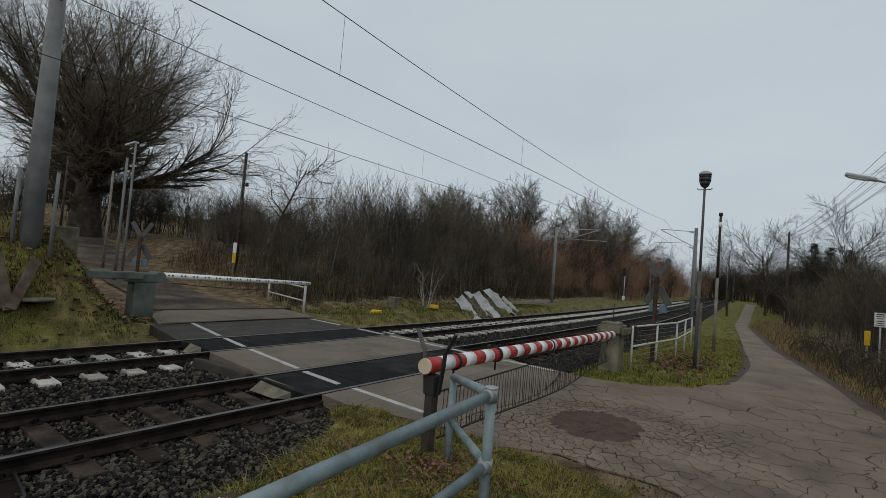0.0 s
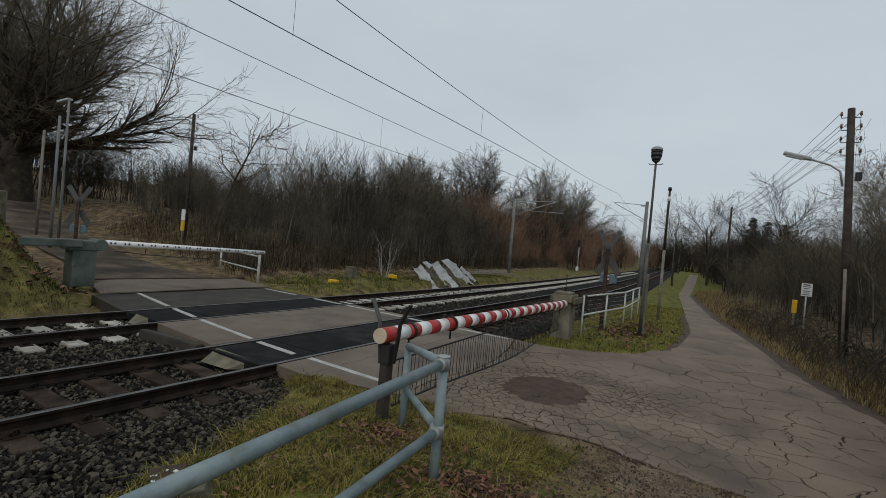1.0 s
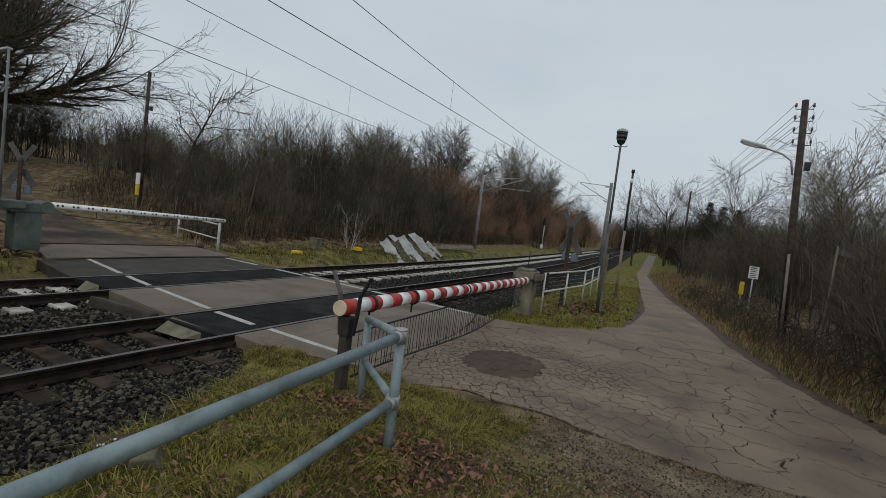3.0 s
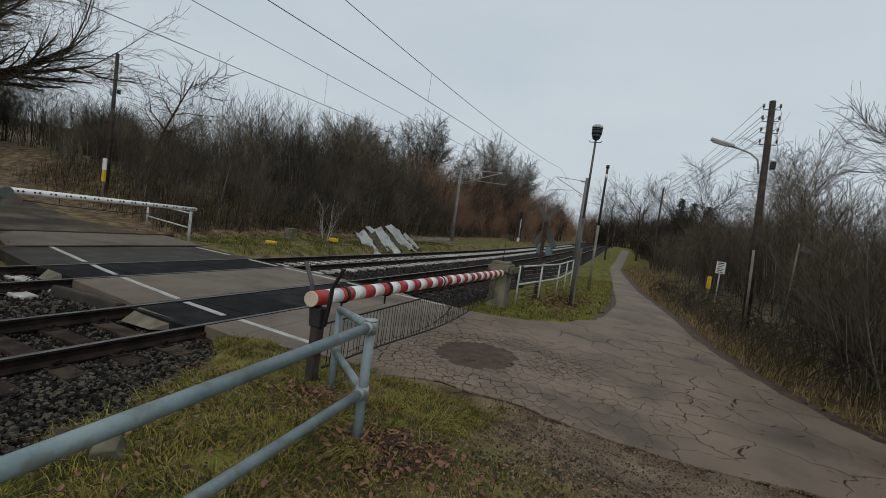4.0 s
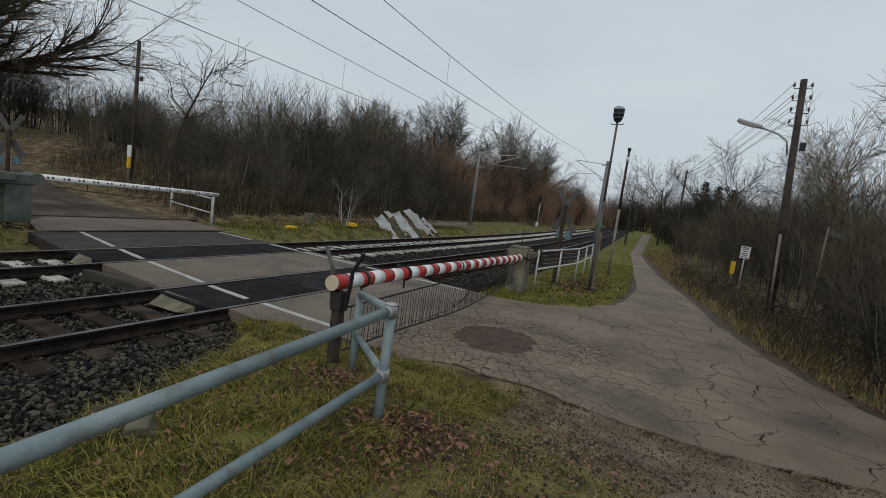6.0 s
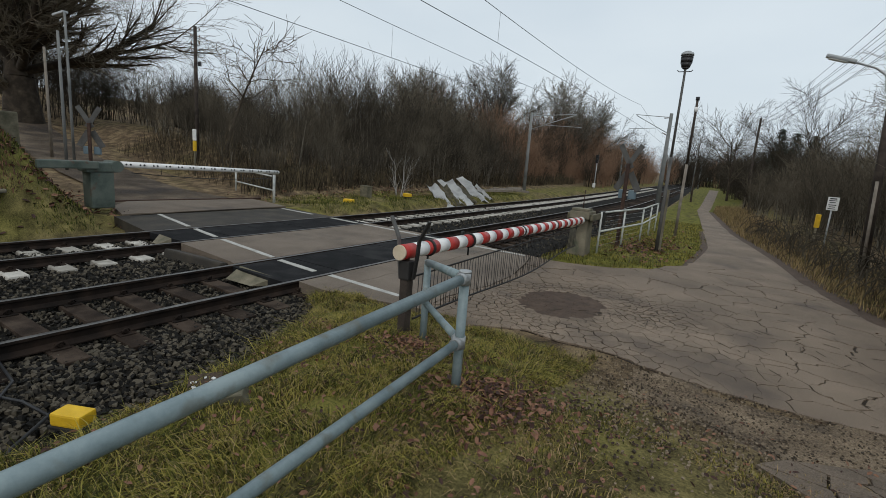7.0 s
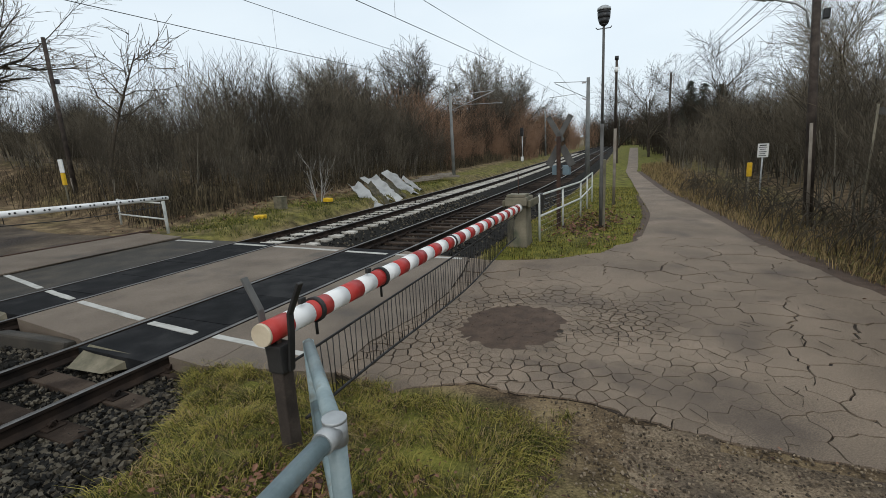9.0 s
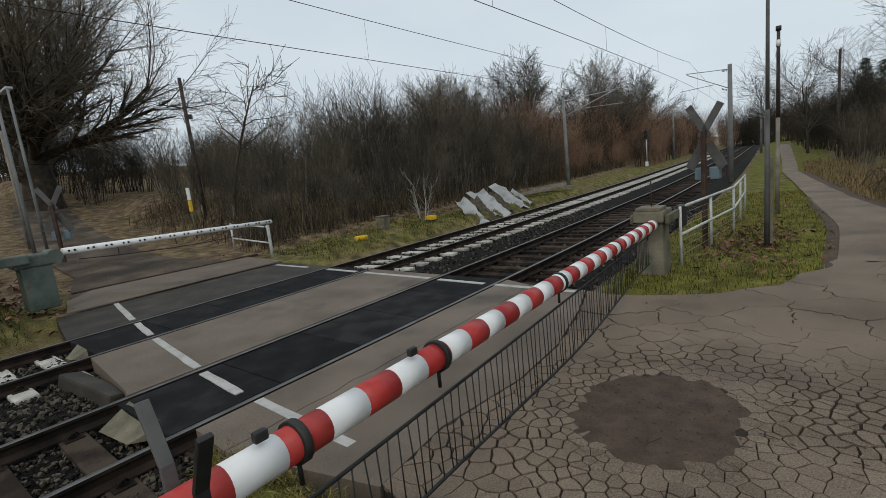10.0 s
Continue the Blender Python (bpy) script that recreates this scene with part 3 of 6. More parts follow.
def along(pts, step=0.5):
    res = []
    for (xa, ya), (xb, yb) in zip(pts, pts[1:]):
        k = max(1, int(math.hypot(xb - xa, yb - ya) / step))
        res += [(lerp(xa, xb, i / k), lerp(ya, yb, i / k)) for i in range(k)]
    return res


soil_edge([(lane_right(y), y) for y in np.arange(7.0, 37.0, 0.4)], 0.6, "dark wet soil along the lane edge")
soil_edge(along([(4.95, 12.6), (5.0, 13.4), (5.08, 17.0), (4.5, 23.0)]), -0.25, "dark wet soil along the grass edge")

# pale apron where the far road begins
bm = B()
edge = [(-7.92, 5.95), (-7.92, 11.25), (-9.0, 11.3), (-10.1, 11.2), (-10.15, 9.2), (-10.05, 7.0), (-9.3, 6.3)]
hi = [bm.verts.new((x, y, far_road(x)[1] + 0.035)) for x, y in edge]
lo = [bm.verts.new((x, y, -0.25)) for x, y in edge]
bm.faces.new(hi[::-1])
for i in range(len(edge)):
    k = (i + 1) % len(edge)
    bm.faces.new((hi[i], hi[k], lo[k], lo[i]))
bmesh.ops.recalc_face_normals(bm, faces=bm.faces)
part("road_slab", bm, "crossing_slab", crossing, "sandy grey worn slab")

# far side road
bm = B()
rows = []
for x in list(np.arange(-7.85, -24, -0.8)) + list(np.arange(-24, -50, -2.5)):
    yc, zr = far_road(x)
    w = lerp(2.45, 1.35, sm(-8, -13.5, x))
    rows.append([bm.verts.new((x, yc + (k / 3 - 1) * w + noise.noise((x, k, 3)) * 0.06, zr + 0.012 + 0.02 * math.sin(math.pi * k / 6))) for k in range(7)])
for r0, r1 in zip(rows, rows[1:]):
    for k in range(6):
        bm.faces.new((r0[k], r0[k + 1], r1[k + 1], r1[k])).smooth = True
tagged(part("far_road", bm, "muddy_road"), "muddy narrow road climbing away beyond the tracks", "road", kind="structure")
bm = B()
box(bm, (0, 0, 0), (0.12, 5.0, 0.08), pose(-10.0, 9.1, 0.1, 0, 0, -4), bevel=0.01)
tagged(part("drain_channel", bm, "rust_steel"), "rusty steel drain channel across the far road", "drain", kind="structure")

# ---- cracked asphalt between crossing and path, broken into pieces ----
CORNERS = [(2.3, 5.38), (3.05, 5.15), (3.8, 5.6), (4.7, 5.62), (5.65, 5.48), (6.5, 5.4), (7.4, 5.45), (8.3, 5.65), (9.2, 5.75), (11.5, 5.1), (16, 3.6), (17, 6.0), (12.5, 6.5), (9.9, 7.4), (9.0, 8.0), (8.25, 9.5), (7.7, 11.2), (7.38, 12.4), (7.2, 13.4), (5.0, 13.4), (4.85, 12.9), (4.25, 11.6), (3.25, 10.7), (2.3, 10.5), (1.78, 10.6), (2.07, 9.6), (2.34, 8.3), (2.38, 7.3), (2.22, 6.2)]

AREA = []
for (xa, ya), (xb, yb) in zip(CORNERS, CORNERS[1:] + CORNERS[:1]):
    k = max(1, int(math.hypot(xb - xa, yb - ya) / 0.22))
    for i in range(k):
        x, y = lerp(xa, xb, i / k), lerp(ya, yb, i / k)
        w = 0.11 if x > 2.6 else 0.0
        AREA.append((x + w * noise.noise((x * 2.3, y * 2.3, 1)), y + w * 1.3 * (noise.noise((x * 2.3, y * 2.3, 8)) + 0.5 * noise.noise((x * 6, y * 6, 3)))))


def inside(p, poly):
    c = False
    for (xa, ya), (xb, yb) in zip(poly, poly[1:] + poly[:1]):
        if (ya > p[1]) != (yb > p[1]) and p[0] < (xb - xa) * (p[1] - ya) / (yb - ya) + xa:
            c = not c
    return c


def crack_size(x, y):
    """Pieces are small round the pothole and large where the surface holds."""
    d = math.hypot((x - 4.5) / 1.35, (y - 6.9) / 1.25)
    ring = math.hypot((x - 3.7) / 0.60, (y - 7.25) / 0.74)
    return lerp(lerp(0.11, 0.2, sm(1.0, 2.2, ring)), 1.0, sm(1.3, 3.2, d)) * lerp(0.75, 1.3, 0.5 + noise.noise((x * 0.9, y * 0.9, 6))) + 0.2 * sm(9, 11.5, y) + 0.6 * sm(6.3, 8.0, x)


def cell(p, others):
    """The region nearer to p than to the others."""
    poly = list(AREA)
    for q in others:
        mx, my, nx, ny = (p[0] + q[0]) / 2, (p[1] + q[1]) / 2, q[0] - p[0], q[1] - p[1]
        res = []
        for a, b in zip(poly, poly[1:] + poly[:1]):
            da, db = (a[0] - mx) * nx + (a[1] - my) * ny, (b[0] - mx) * nx + (b[1] - my) * ny
            if da <= 0:
                res.append(a)
            if (da < 0 < db) or (db < 0 < da):
                t = da / (da - db)
                res.append((a[0] + (b[0] - a[0]) * t, a[1] + (b[1] - a[1]) * t))
        poly = res
        if len(poly) < 3:
            return []
    return poly


def make_cracked():
    rng = random.Random(3)
    seeds = []
    for k in range(30000):
        p = (rng.uniform(1.7, 17), rng.uniform(2.2, 13.4)) if k < 24000 else (rng.uniform(2.4, 5.6), rng.uniform(5.4, 9.0))
        if not inside(p, AREA):
            continue
        s = crack_size(*p) * rng.uniform(0.52, 1.0)
        if all((p[0] - q[0]) ** 2 + (p[1] - q[1]) ** 2 > s * s for q in seeds):
            seeds.append(p)
    base = part("asphalt_bed", prism(B(), AREA, -0.25, -0.016), "crack_dirt")
    tagged(base, "cracked grey asphalt forecourt with a sunken muddy pothole", "asphalt", kind="structure")
    rim = [(3.7 + 0.66 * (1 + 0.28 * noise.noise((math.cos(a) * 2.6, math.sin(a) * 2.6, 2.0))) * math.cos(a), 7.25 + 0.80 * (1 + 0.28 * noise.noise((math.cos(a) * 2.6, math.sin(a) * 2.6, 5.0))) * math.sin(a)) for a in np.arange(0, 6.28, 0.13)]
    part("pothole_fill", prism(B(), rim, -0.05, -0.0105), "mud", base, "damp reddish brown dirt filling the pothole")
    rest = [], []
    seeds.sort(key=lambda q: math.hypot(q[0] - 4.4, q[1] - 6.6))
    made = 0
    for p in seeds:
        near = sorted((q for q in seeds if q is not p), key=lambda q: (q[0] - p[0]) ** 2 + (q[1] - p[1]) ** 2)[:18]
        poly = cell(p, near)
        if len(poly) < 3:
            continue
        d = math.hypot((p[0] - 3.7) / 0.60, (p[1] - 7.25) / 0.74)
        if d < 1.0:
            continue
        gap = 0.0065 if crack_size(*p) < 0.5 else 0.0115
        cx, cy = sum(v[0] for v in poly) / len(poly), sum(v[1] for v in poly) / len(poly)
        pts = []
        for a, b in zip(poly, poly[1:] + poly[:1]):
            ln = math.hypot(b[0] - a[0], b[1] - a[1])
            k = max(1, int(ln / 0.06))
            for i in range(k):
                t = i / k
                x, y = lerp(a[0], b[0], t), lerp(a[1], b[1], t)
                w = 0.0 if i == 0 else 0.095 * min(1.0, ln / 0.38)
                jx = noise.noise((x * 6, y * 6, 1.0)) + 0.5 * noise.noise((x * 15, y * 15, 3.0))
                jy = noise.noise((x * 6, y * 6, 9.0)) + 0.5 * noise.noise((x * 15, y * 15, 5.0))
                x, y = x + jx * w, y + jy * w
                r = math.hypot(x - cx, y - cy) + 1e-6
                s = max(0.3, 1 - gap * min(2.0, max(0.3, 0.95 + 1.9 * noise.noise((x * 0.9, y * 0.9, 4.0)))) / r)
                pts.append((cx + (x - cx) * s, cy + (y - cy) * s))
        if len(pts) < 3:
            continue
        bm = B()
        tilt = rng.uniform(-0.006, 0.006), rng.uniform(-0.006, 0.006)
        zt = rng.uniform(-0.004, 0.003) - 0.02 * max(0, 1.5 - d)
        hi = [bm.verts.new((x - cx, y - cy, zt + tilt[0] * (x - cx) + tilt[1] * (y - cy))) for x, y in pts]
        lo = [bm.verts.new(((x - cx) * 1.01, (y - cy) * 1.01, -0.03)) for x, y in pts]
        bm.faces.new(hi)
        m = len(pts)
        for i in range(m):
            bm.faces.new((lo[i], lo[(i + 1) % m], hi[(i + 1) % m], hi[i]))
        if made < 340:
            ob = part("asphalt_piece", bm, "asphalt", base)
            ob.location = (cx, cy, 0)
            made += 1
            continue
        k = len(rest[0])
        bm.verts.index_update()
        rest[0].extend((v.co.x + cx, v.co.y + cy, v.co.z) for v in bm.verts)
        rest[1].extend(tuple(k + v.index for v in f.verts) for f in bm.faces)
        bm.free()
    if rest[0]:
        tagged(raw("asphalt_pieces", rest[0], rest[1], "asphalt"), "outer pieces of the cracked grey asphalt", "asphalt", kind="stuff")


# ---- grey gravel strip beside the asphalt ----
def make_pebbles():
    rng = random.Random(8)
    verts, faces, dirt = [], [], ([], [])
    for _ in range(20000):
        x, y = rng.uniform(4.2, 10.5), rng.uniform(1.2, 5.6)
        dens = sm(1.8, 4.6, y) * sm(3.9, 5.6, x)
        if rng.random() > dens or inside((x, y), AREA):
            continue
        stone_shape(verts, faces, (x, y, max(height(x, y), lerp(-1, -0.012, sm(4.4, 5.0, y))) + 0.014), rng.uniform(0.004, 0.012), rng)
    for _ in range(240):
        a, r = rng.uniform(0, 6.28), rng.random() ** 0.5 * 0.7
        stone_shape(dirt[0], dirt[1], (3.75 + r * math.cos(a), 7.3 + r * math.sin(a), -0.012), rng.uniform(0.004, 0.010), rng)
    tagged(raw("dirt_clods", dirt[0], dirt[1], "mud"), "damp brown dirt crumbs in the pothole", "dirt", kind="stuff")
    tagged(raw("loose_gravel", verts, faces, "pebble"), "loose grey brown gravel scattered along the asphalt edge", "gravel", kind="stuff")


make_pebbles()
verts, faces, k = [], [], 0
gx, gy = np.arange(4.2, 13.01, 0.2), np.arange(-1.0, 5.81, 0.2)
outl = {}
for j, y in enumerate(gy):
    for i, x in enumerate(gx):
        edge = 0.35 * noise.noise((x * 0.8, y * 0.8, 4))
        on = sm(2.6, 4.3, y + edge * 2) * sm(4.2, 5.6, x + edge) * sm(4.0, 5.2, y + 0.45 * (x - 4.2) + edge)
        if inside((x, y), AREA):
            on = 0.0
        verts.append((x, y, lerp(height(x, y) - 0.04, max(height(x, y), lerp(-1, -0.012, sm(4.4, 5.0, y))) + 0.012, on)))
for j in range(len(gy) - 1):
    for i in range(len(gx) - 1):
        a = j * len(gx) + i
        faces.append((a, a + 1, a + len(gx) + 1, a + len(gx)))
gp = raw("gravel_verge", verts, faces, "gravel")
gp.data.polygons.foreach_set("use_smooth", [True] * len(faces))
tagged(gp, "thin grey gravel and dirt strip beside the asphalt", "gravel", kind="structure")


# ---- barriers ----
def near_barrier():
    """Lowered boom with red and white bands and a hanging grille, on a concrete post."""
    t = thing("barrier", 2.42, 12.2, 0, "lowered red and white barrier with hanging grille", "barrier")
    p0, p1 = Vector((0.08, -0.35, 0.87)), Vector((0.64, -8.42, 1.14))
    body = B()
    box(body, (0, 0, 0.42), (0.42, 0.46, 0.95), bevel=0.03)
    for v in body.verts:
        if v.co.z < 0.3:
            v.co.x *= 1.12
            v.co.y *= 1.12
    part("concrete_post", body, "concrete", t, "mossy grey concrete post")
    bm = B()
    box(bm, (0, 0, 1.0), (0.5, 0.62, 0.2), bevel=0.03)
    box(bm, (0, -0.1, 1.13), (0.42, 0.4, 0.06), bevel=0.015)
    head = part("pivot_head", bm, "concrete", t, "weathered grey steel head")
    for s in (-1, 1):
        bm = B()
        box(bm, (s * 0.29, 0.22, 0.95), (0.07, 0.95, 0.16), bevel=0.02)
        part("side_arm", bm, "old_concrete", t)
        bm = B()
        box(bm, (s * 0.31, 0.72, 0.88), (0.13, 0.34, 0.4), bevel=0.03)
        part("counterweight", bm, "dark_steel", t, "dark cast counterweight")
    rod_bm = B()
    rod(rod_bm, (0.0, -0.05, 1.15), (0.0, -0.05, 1.62), 0.012, n=6)
    part("antenna_rod", rod_bm, "rust_steel", t)
    n = 34
    for i in range(n):
        a, b = p0.lerp(p1, i / n), p0.lerp(p1, (i + 1) / n)
        r0, r1 = lerp(0.092, 0.080, i / n), lerp(0.092, 0.080, (i + 1) / n)
        bm = B()
        rod(bm, a, b, r0, r1, n=18)
        ob = part("boom_band", bm, "red_paint" if (n - i) % 2 == 1 else "white_paint", t)
    d = (p1 - p0).normalized()
    bm = B()
    rod(bm, p1, p1 + d * 0.02, 0.081, 0.078, n=18)
    part("end_cap", bm, "boom_end", t, "pale wooden end cap")
    for f in (0.05, 0.3, 0.55, 0.8, 0.93):
        c = p0.lerp(p1, f)
        bm = B()
        rod(bm, c - d * 0.02, c + d * 0.02, 0.098, n=16)
        part("clamp", bm, "dark_steel", t)
        bm = B()
        rod(bm, c + Vector((0, 0, -0.08)), c + Vector((0, 0, -0.2)), 0.012, n=6)
        part("hanger", bm, "dark_steel", t)
    for f in (0.83, 0.95):
        c = p0.lerp(p1, f)
        bm = B()
        box(bm, c + Vector((0.02, 0, 0.12)), (0.035, 0.06, 0.045), bevel=0.01)
        part("reflector", bm, "dark_steel", t)
    # hanging grille: an upper wire, a lower wire and thin bars between
    def top(f):
        return p0.lerp(p1, f) + Vector((0, 0, lerp(-0.13, -0.3, f)))

    def low(f):
        return p0.lerp(p1, f) + Vector((0.0, 0, lerp(-0.62, -0.80, sm(0.0, 0.5, f)) + 0.025 * math.sin(f * 9)))
    bm = B()
    tube(bm, [top(0.02 + 0.96 * k / 24) for k in range(25)], 0.011, 6)
    part("upper_wire", bm, "dark_steel", t)
    bm = B()
    tube(bm, [low(0.04 + 0.92 * k / 24) for k in range(25)], 0.013, 6)
    part("lower_wire", bm, "dark_steel", t)
    for k in range(84):
        f = 0.05 + 0.90 * k / 83
        bm = B()
        rod(bm, top(f), low(f + 0.004 * math.sin(k * 1.7)), 0.0045, n=5)
        part("grille_bar", bm, "dark_steel", t)


def fork_post():
    t = thing("fork_post", 3.09, 3.88, 0.15, "dark weathered wooden fork post catching the boom", "post")
    bm = B()
    box(bm, (0, 0, 0.40), (0.095, 0.11, 0.98), bevel=0.012)
    part("post", bm, "pole_wood", t)
    bm = B()
    box(bm, (0.0, 0, 0.80), (0.13, 0.13, 0.2), bevel=0.015)
    part("bracket", bm, "dark_steel", t)
    for s, mat in ((-1, "sign_back"), (1, "dark_steel")):
        bm = B()
        for a, b in (((s * 0.085, 0, 0.72), (s * 0.12, 0, 0.98)), ((s * 0.12, 0, 0.98), (s * 0.13, 0, 1.12)), ((s * 0.13, 0, 1.12), (s * 0.24, 0, 1.33))):
            a, b = Vector(a), Vector(b)
            dd = b - a
            m = Matrix.Translation((a + b) / 2) @ Matrix.Rotation(math.atan2(dd.x, dd.z), 4, "Y")
            box(bm, (0, 0, 0), (0.022, 0.05, dd.length + 0.015), m, bevel=0.006)
        part("prong", bm, mat, t, "bent steel prong")
    bm = B()
    rod(bm, (0, 0, 0.88), (0, 0, 0.99), 0.02, n=8)
    part("pin", bm, "rust_steel", t)


def far_barrier():
    t = thing("barrier", -8.66, 5.74, 0.2, "lowered white barrier with dark reflectors on a green cabinet", "barrier")
    bm = B()
    box(bm, (0, 0, 0.42), (0.5, 0.55, 0.95), bevel=0.03)
    part("cabinet", bm, "green_cabinet", t, "weathered grey green steel cabinet")
    bm = B()
    box(bm, (0, 0, 1.02), (0.56, 0.75, 0.26), bevel=0.04)
    part("drive_head", bm, "green_cabinet", t)
    bm = B()
    rod(bm, (-0.3, 0.35, 1.05), (0.3, 0.35, 1.05), 0.15, n=16)
    part("hub", bm, "green_cabinet", t)
    bm = B()
    box(bm, (0.3, -0.75, 1.08), (0.12, 1.3, 0.2), bevel=0.03)
    part("counterweight_arm", bm, "green_cabinet", t)
    bm = B()
    box(bm, (-0.3, -0.6, 1.08), (0.1, 1.1, 0.16), bevel=0.03)
    part("counterweight_arm", bm, "green_cabinet", t)
    p0, p1 = Vector((0.0, 0.55, 1.1)), Vector((-0.5, 6.15, 0.95))
    bm = B()
    rod(bm, p0, p1, 0.085, 0.065, n=14)
    boom = part("boom", bm, "white_paint", t, "white tubular boom")
    for k in range(15):
        for off in (-0.055, 0.055):
            c = p0.lerp(p1, 0.03 + 0.94 * k / 14) + Vector((0, off, 0))
            r = lerp(0.085, 0.065, k / 14)
            bm = B()
            rod(bm, c + Vector((r - 0.01, 0, 0.01)), c + Vector((r + 0.006, 0, 0.01)), 0.026, n=8)
            part("reflector", bm, "dark_steel", boom)
    bm = B()
    tube(bm, [p0.lerp(p1, f) + Vector((0, 0, -0.2 - 0.12 * math.sin(f * 3.1))) for f in (0.05, 0.2, 0.4, 0.6, 0.8, 0.95)], 0.012, 5)
    part("under_cable", bm, "dark_steel", t)
    for f in (0.2, 0.45, 0.7, 0.95):
        bm = B()
        rod(bm, p0.lerp(p1, f), p0.lerp(p1, f) + Vector((0, 0, -0.24)), 0.01, n=5)
        part("hanger", bm, "dark_steel", t)


near_barrier()
fork_post()
far_barrier()


# ---- railings ----
def railing_near():
    t = thing("railing", 4.35, 2.87, 0.4, "pale blue grey painted tubular steel railing", "railing")
    o = Vector((4.35, 2.87, 0.4))
    zc = 1.29

    def w(x, y, z):
        return Vector((x, y, z)) - o
    r = 0.036
    corner, back = w(4.35, 2.87, zc), w(3.345, 3.88, 1.075)
    ends = [w(4.64, 0.0, 1.275), w(4.93, -2.9, 1.31)]
    bm = B()
    rod(bm, corner - Vector((0, 0, 1.0)), corner + Vector((0, 0, 0.0)), r, n=14)
    part("post", bm, "railing_paint", t)
    bm = B()
    rod(bm, back - Vector((0, 0, 0.95)), back + Vector((0, 0, 0.02)), r, n=14)
    part("post", bm, "railing_paint", t)
    bm = B()
    rod(bm, ends[1] - Vector((0, 0, 1.1)), ends[1], r, n=14)
    part("post", bm, "railing_paint", t)
    bm = B()
    tube(bm, [corner, ends[0], ends[1]], r, 14)
    part("top_rail", bm, "railing_paint", t)
    low = Vector((0, 0, -0.48))
    bm = B()
    tube(bm, [corner + low, ends[0] + low, ends[1] + low], r * 0.9, 14)
    part("lower_rail", bm, "railing_paint", t)
    bm = B()
    tube(bm, [corner, back], r, 14)
    part("top_rail", bm, "railing_paint", t)
    bm = B()
    tube(bm, [corner + low, back + Vector((0, 0, -0.42))], r * 0.9, 14)
    part("lower_rail", bm, "railing_paint", t)
    for c in (corner, corner + low):
        bm = B()
        rod(bm, c - Vector((0, 0, 0.05)), c + Vector((0, 0, 0.04)), r + 0.008, n=14)
        d = (ends[0] - corner).normalized()
        rod(bm, c + d * 0.02, c + d * 0.09, r + 0.007, n=14)
        d = (back - corner).normalized()
        rod(bm, c + d * 0.02, c + d * 0.09, r + 0.006, n=14)
        part("pipe_clamp", bm, "galvanised", t, "galvanised pipe clamp")
    bm = B()
    rod(bm, corner + Vector((0, 0, 0.04)), corner + Vector((0, 0, 0.052)), r + 0.01, n=14)
    part("cap", bm, "galvanised", t)


def railing_path():
    t = thing("railing", 2.75, 12.75, 0, "pale weathered two bar steel railing beside the path", "railing")
    o = Vector((2.75, 12.75, 0))
    posts = [(2.75, 12.75), (2.95, 14.6), (3.14, 16.4), (3.05, 18.4), (2.95, 20.4)]
    for x, y in posts:
        bm = B()
        rod(bm, Vector((x, y, -0.1)) - o, Vector((x, y, 1.06)) - o, 0.026, n=10)
        part("post", bm, "pale_rail", t)
    for z in (1.05, 0.55):
        bm = B()
        tube(bm, [Vector((x, y, z)) - o for x, y in posts], 0.026, 10)
        part("rail", bm, "pale_rail", t)
    for (xa, ya), (xb, yb) in zip(posts, posts[1:]):
        for z in (0.16, 0.3, 0.43, 0.68, 0.8, 0.92):
            bm = B()
            rod(bm, Vector((xa, ya, z)) - o, Vector((xb, yb, z)) - o, 0.003, n=4)
            part("mesh_wire", bm, "galvanised", t)


def gate_far():
    t = thing("railing", -9.35, 11.85, 0, "short pale steel pipe railing beside the far road", "railing")
    for a, b, r in (((0, 0, -0.1), (0, 0, 1.05), 0.05), ((-2.55, 0.1, 0.2), (-2.55, 0.1, 1.12), 0.035)):
        bm = B()
        rod(bm, a, b, r, n=10)
        part("post", bm, "pale_rail", t)
    for za, zb in ((0.98, 1.08), (0.45, 0.58)):
        bm = B()
        rod(bm, (0, 0, za), (-2.55, 0.1, zb), 0.028, n=10)
        part("rail", bm, "pale_rail", t)
    for k in range(1, 12):
        bm = B()
        rod(bm, (-0.2 * k, 0.12, 0.1), (-0.2 * k, 0.12, 0.95), 0.007, n=5)
        part("fence_bar", bm, "dark_steel", t)


railing_near()
railing_path()
gate_far()


# ---- signs, posts and lamps ----
def plate(bm, length, width, m, thick=0.02):
    box(bm, (0, 0, 0), (width, thick, length), m, bevel=0.004)


def crossbuck(x, y, z, hgt, rz, label, front):
    """A St Andrew's cross with a second, lower half, seen from behind or before."""
    t = thing("crossbuck", x, y, z, label, "crossing sign", rz=rz)
    bm = B()
    box(bm, (0, 0, hgt / 2 - 0.15), (0.09, 0.09, hgt + 0.3), bevel=0.01)
    part("post", bm, "rust_steel", t, "dark rusty square post")
    for s in (-1, 1):
        bm = B()
        plate(bm, 0.78, 0.15, Matrix.Translation((s * 0.12, 0.06, hgt + 0.2)) @ Matrix.Rotation(radians(s * 31), 4, "Y"))
        arm = part("cross_arm", bm, front, t)
        bm = B()
        plate(bm, 0.6, 0.2, Matrix.Translation((s * 0.19, 0.12, hgt - 0.52)) @ Matrix.Rotation(radians(-s * 30), 4, "Y"))
        part("lower_arm", bm, front, t)
        bm = B()
        box(bm, (s * 0.15, 0.2, hgt - 0.9), (0.19, 0.16, 0.26), bevel=0.02)
        part("lamp_housing", bm, "hut_blue", t, "blue grey lamp housing")


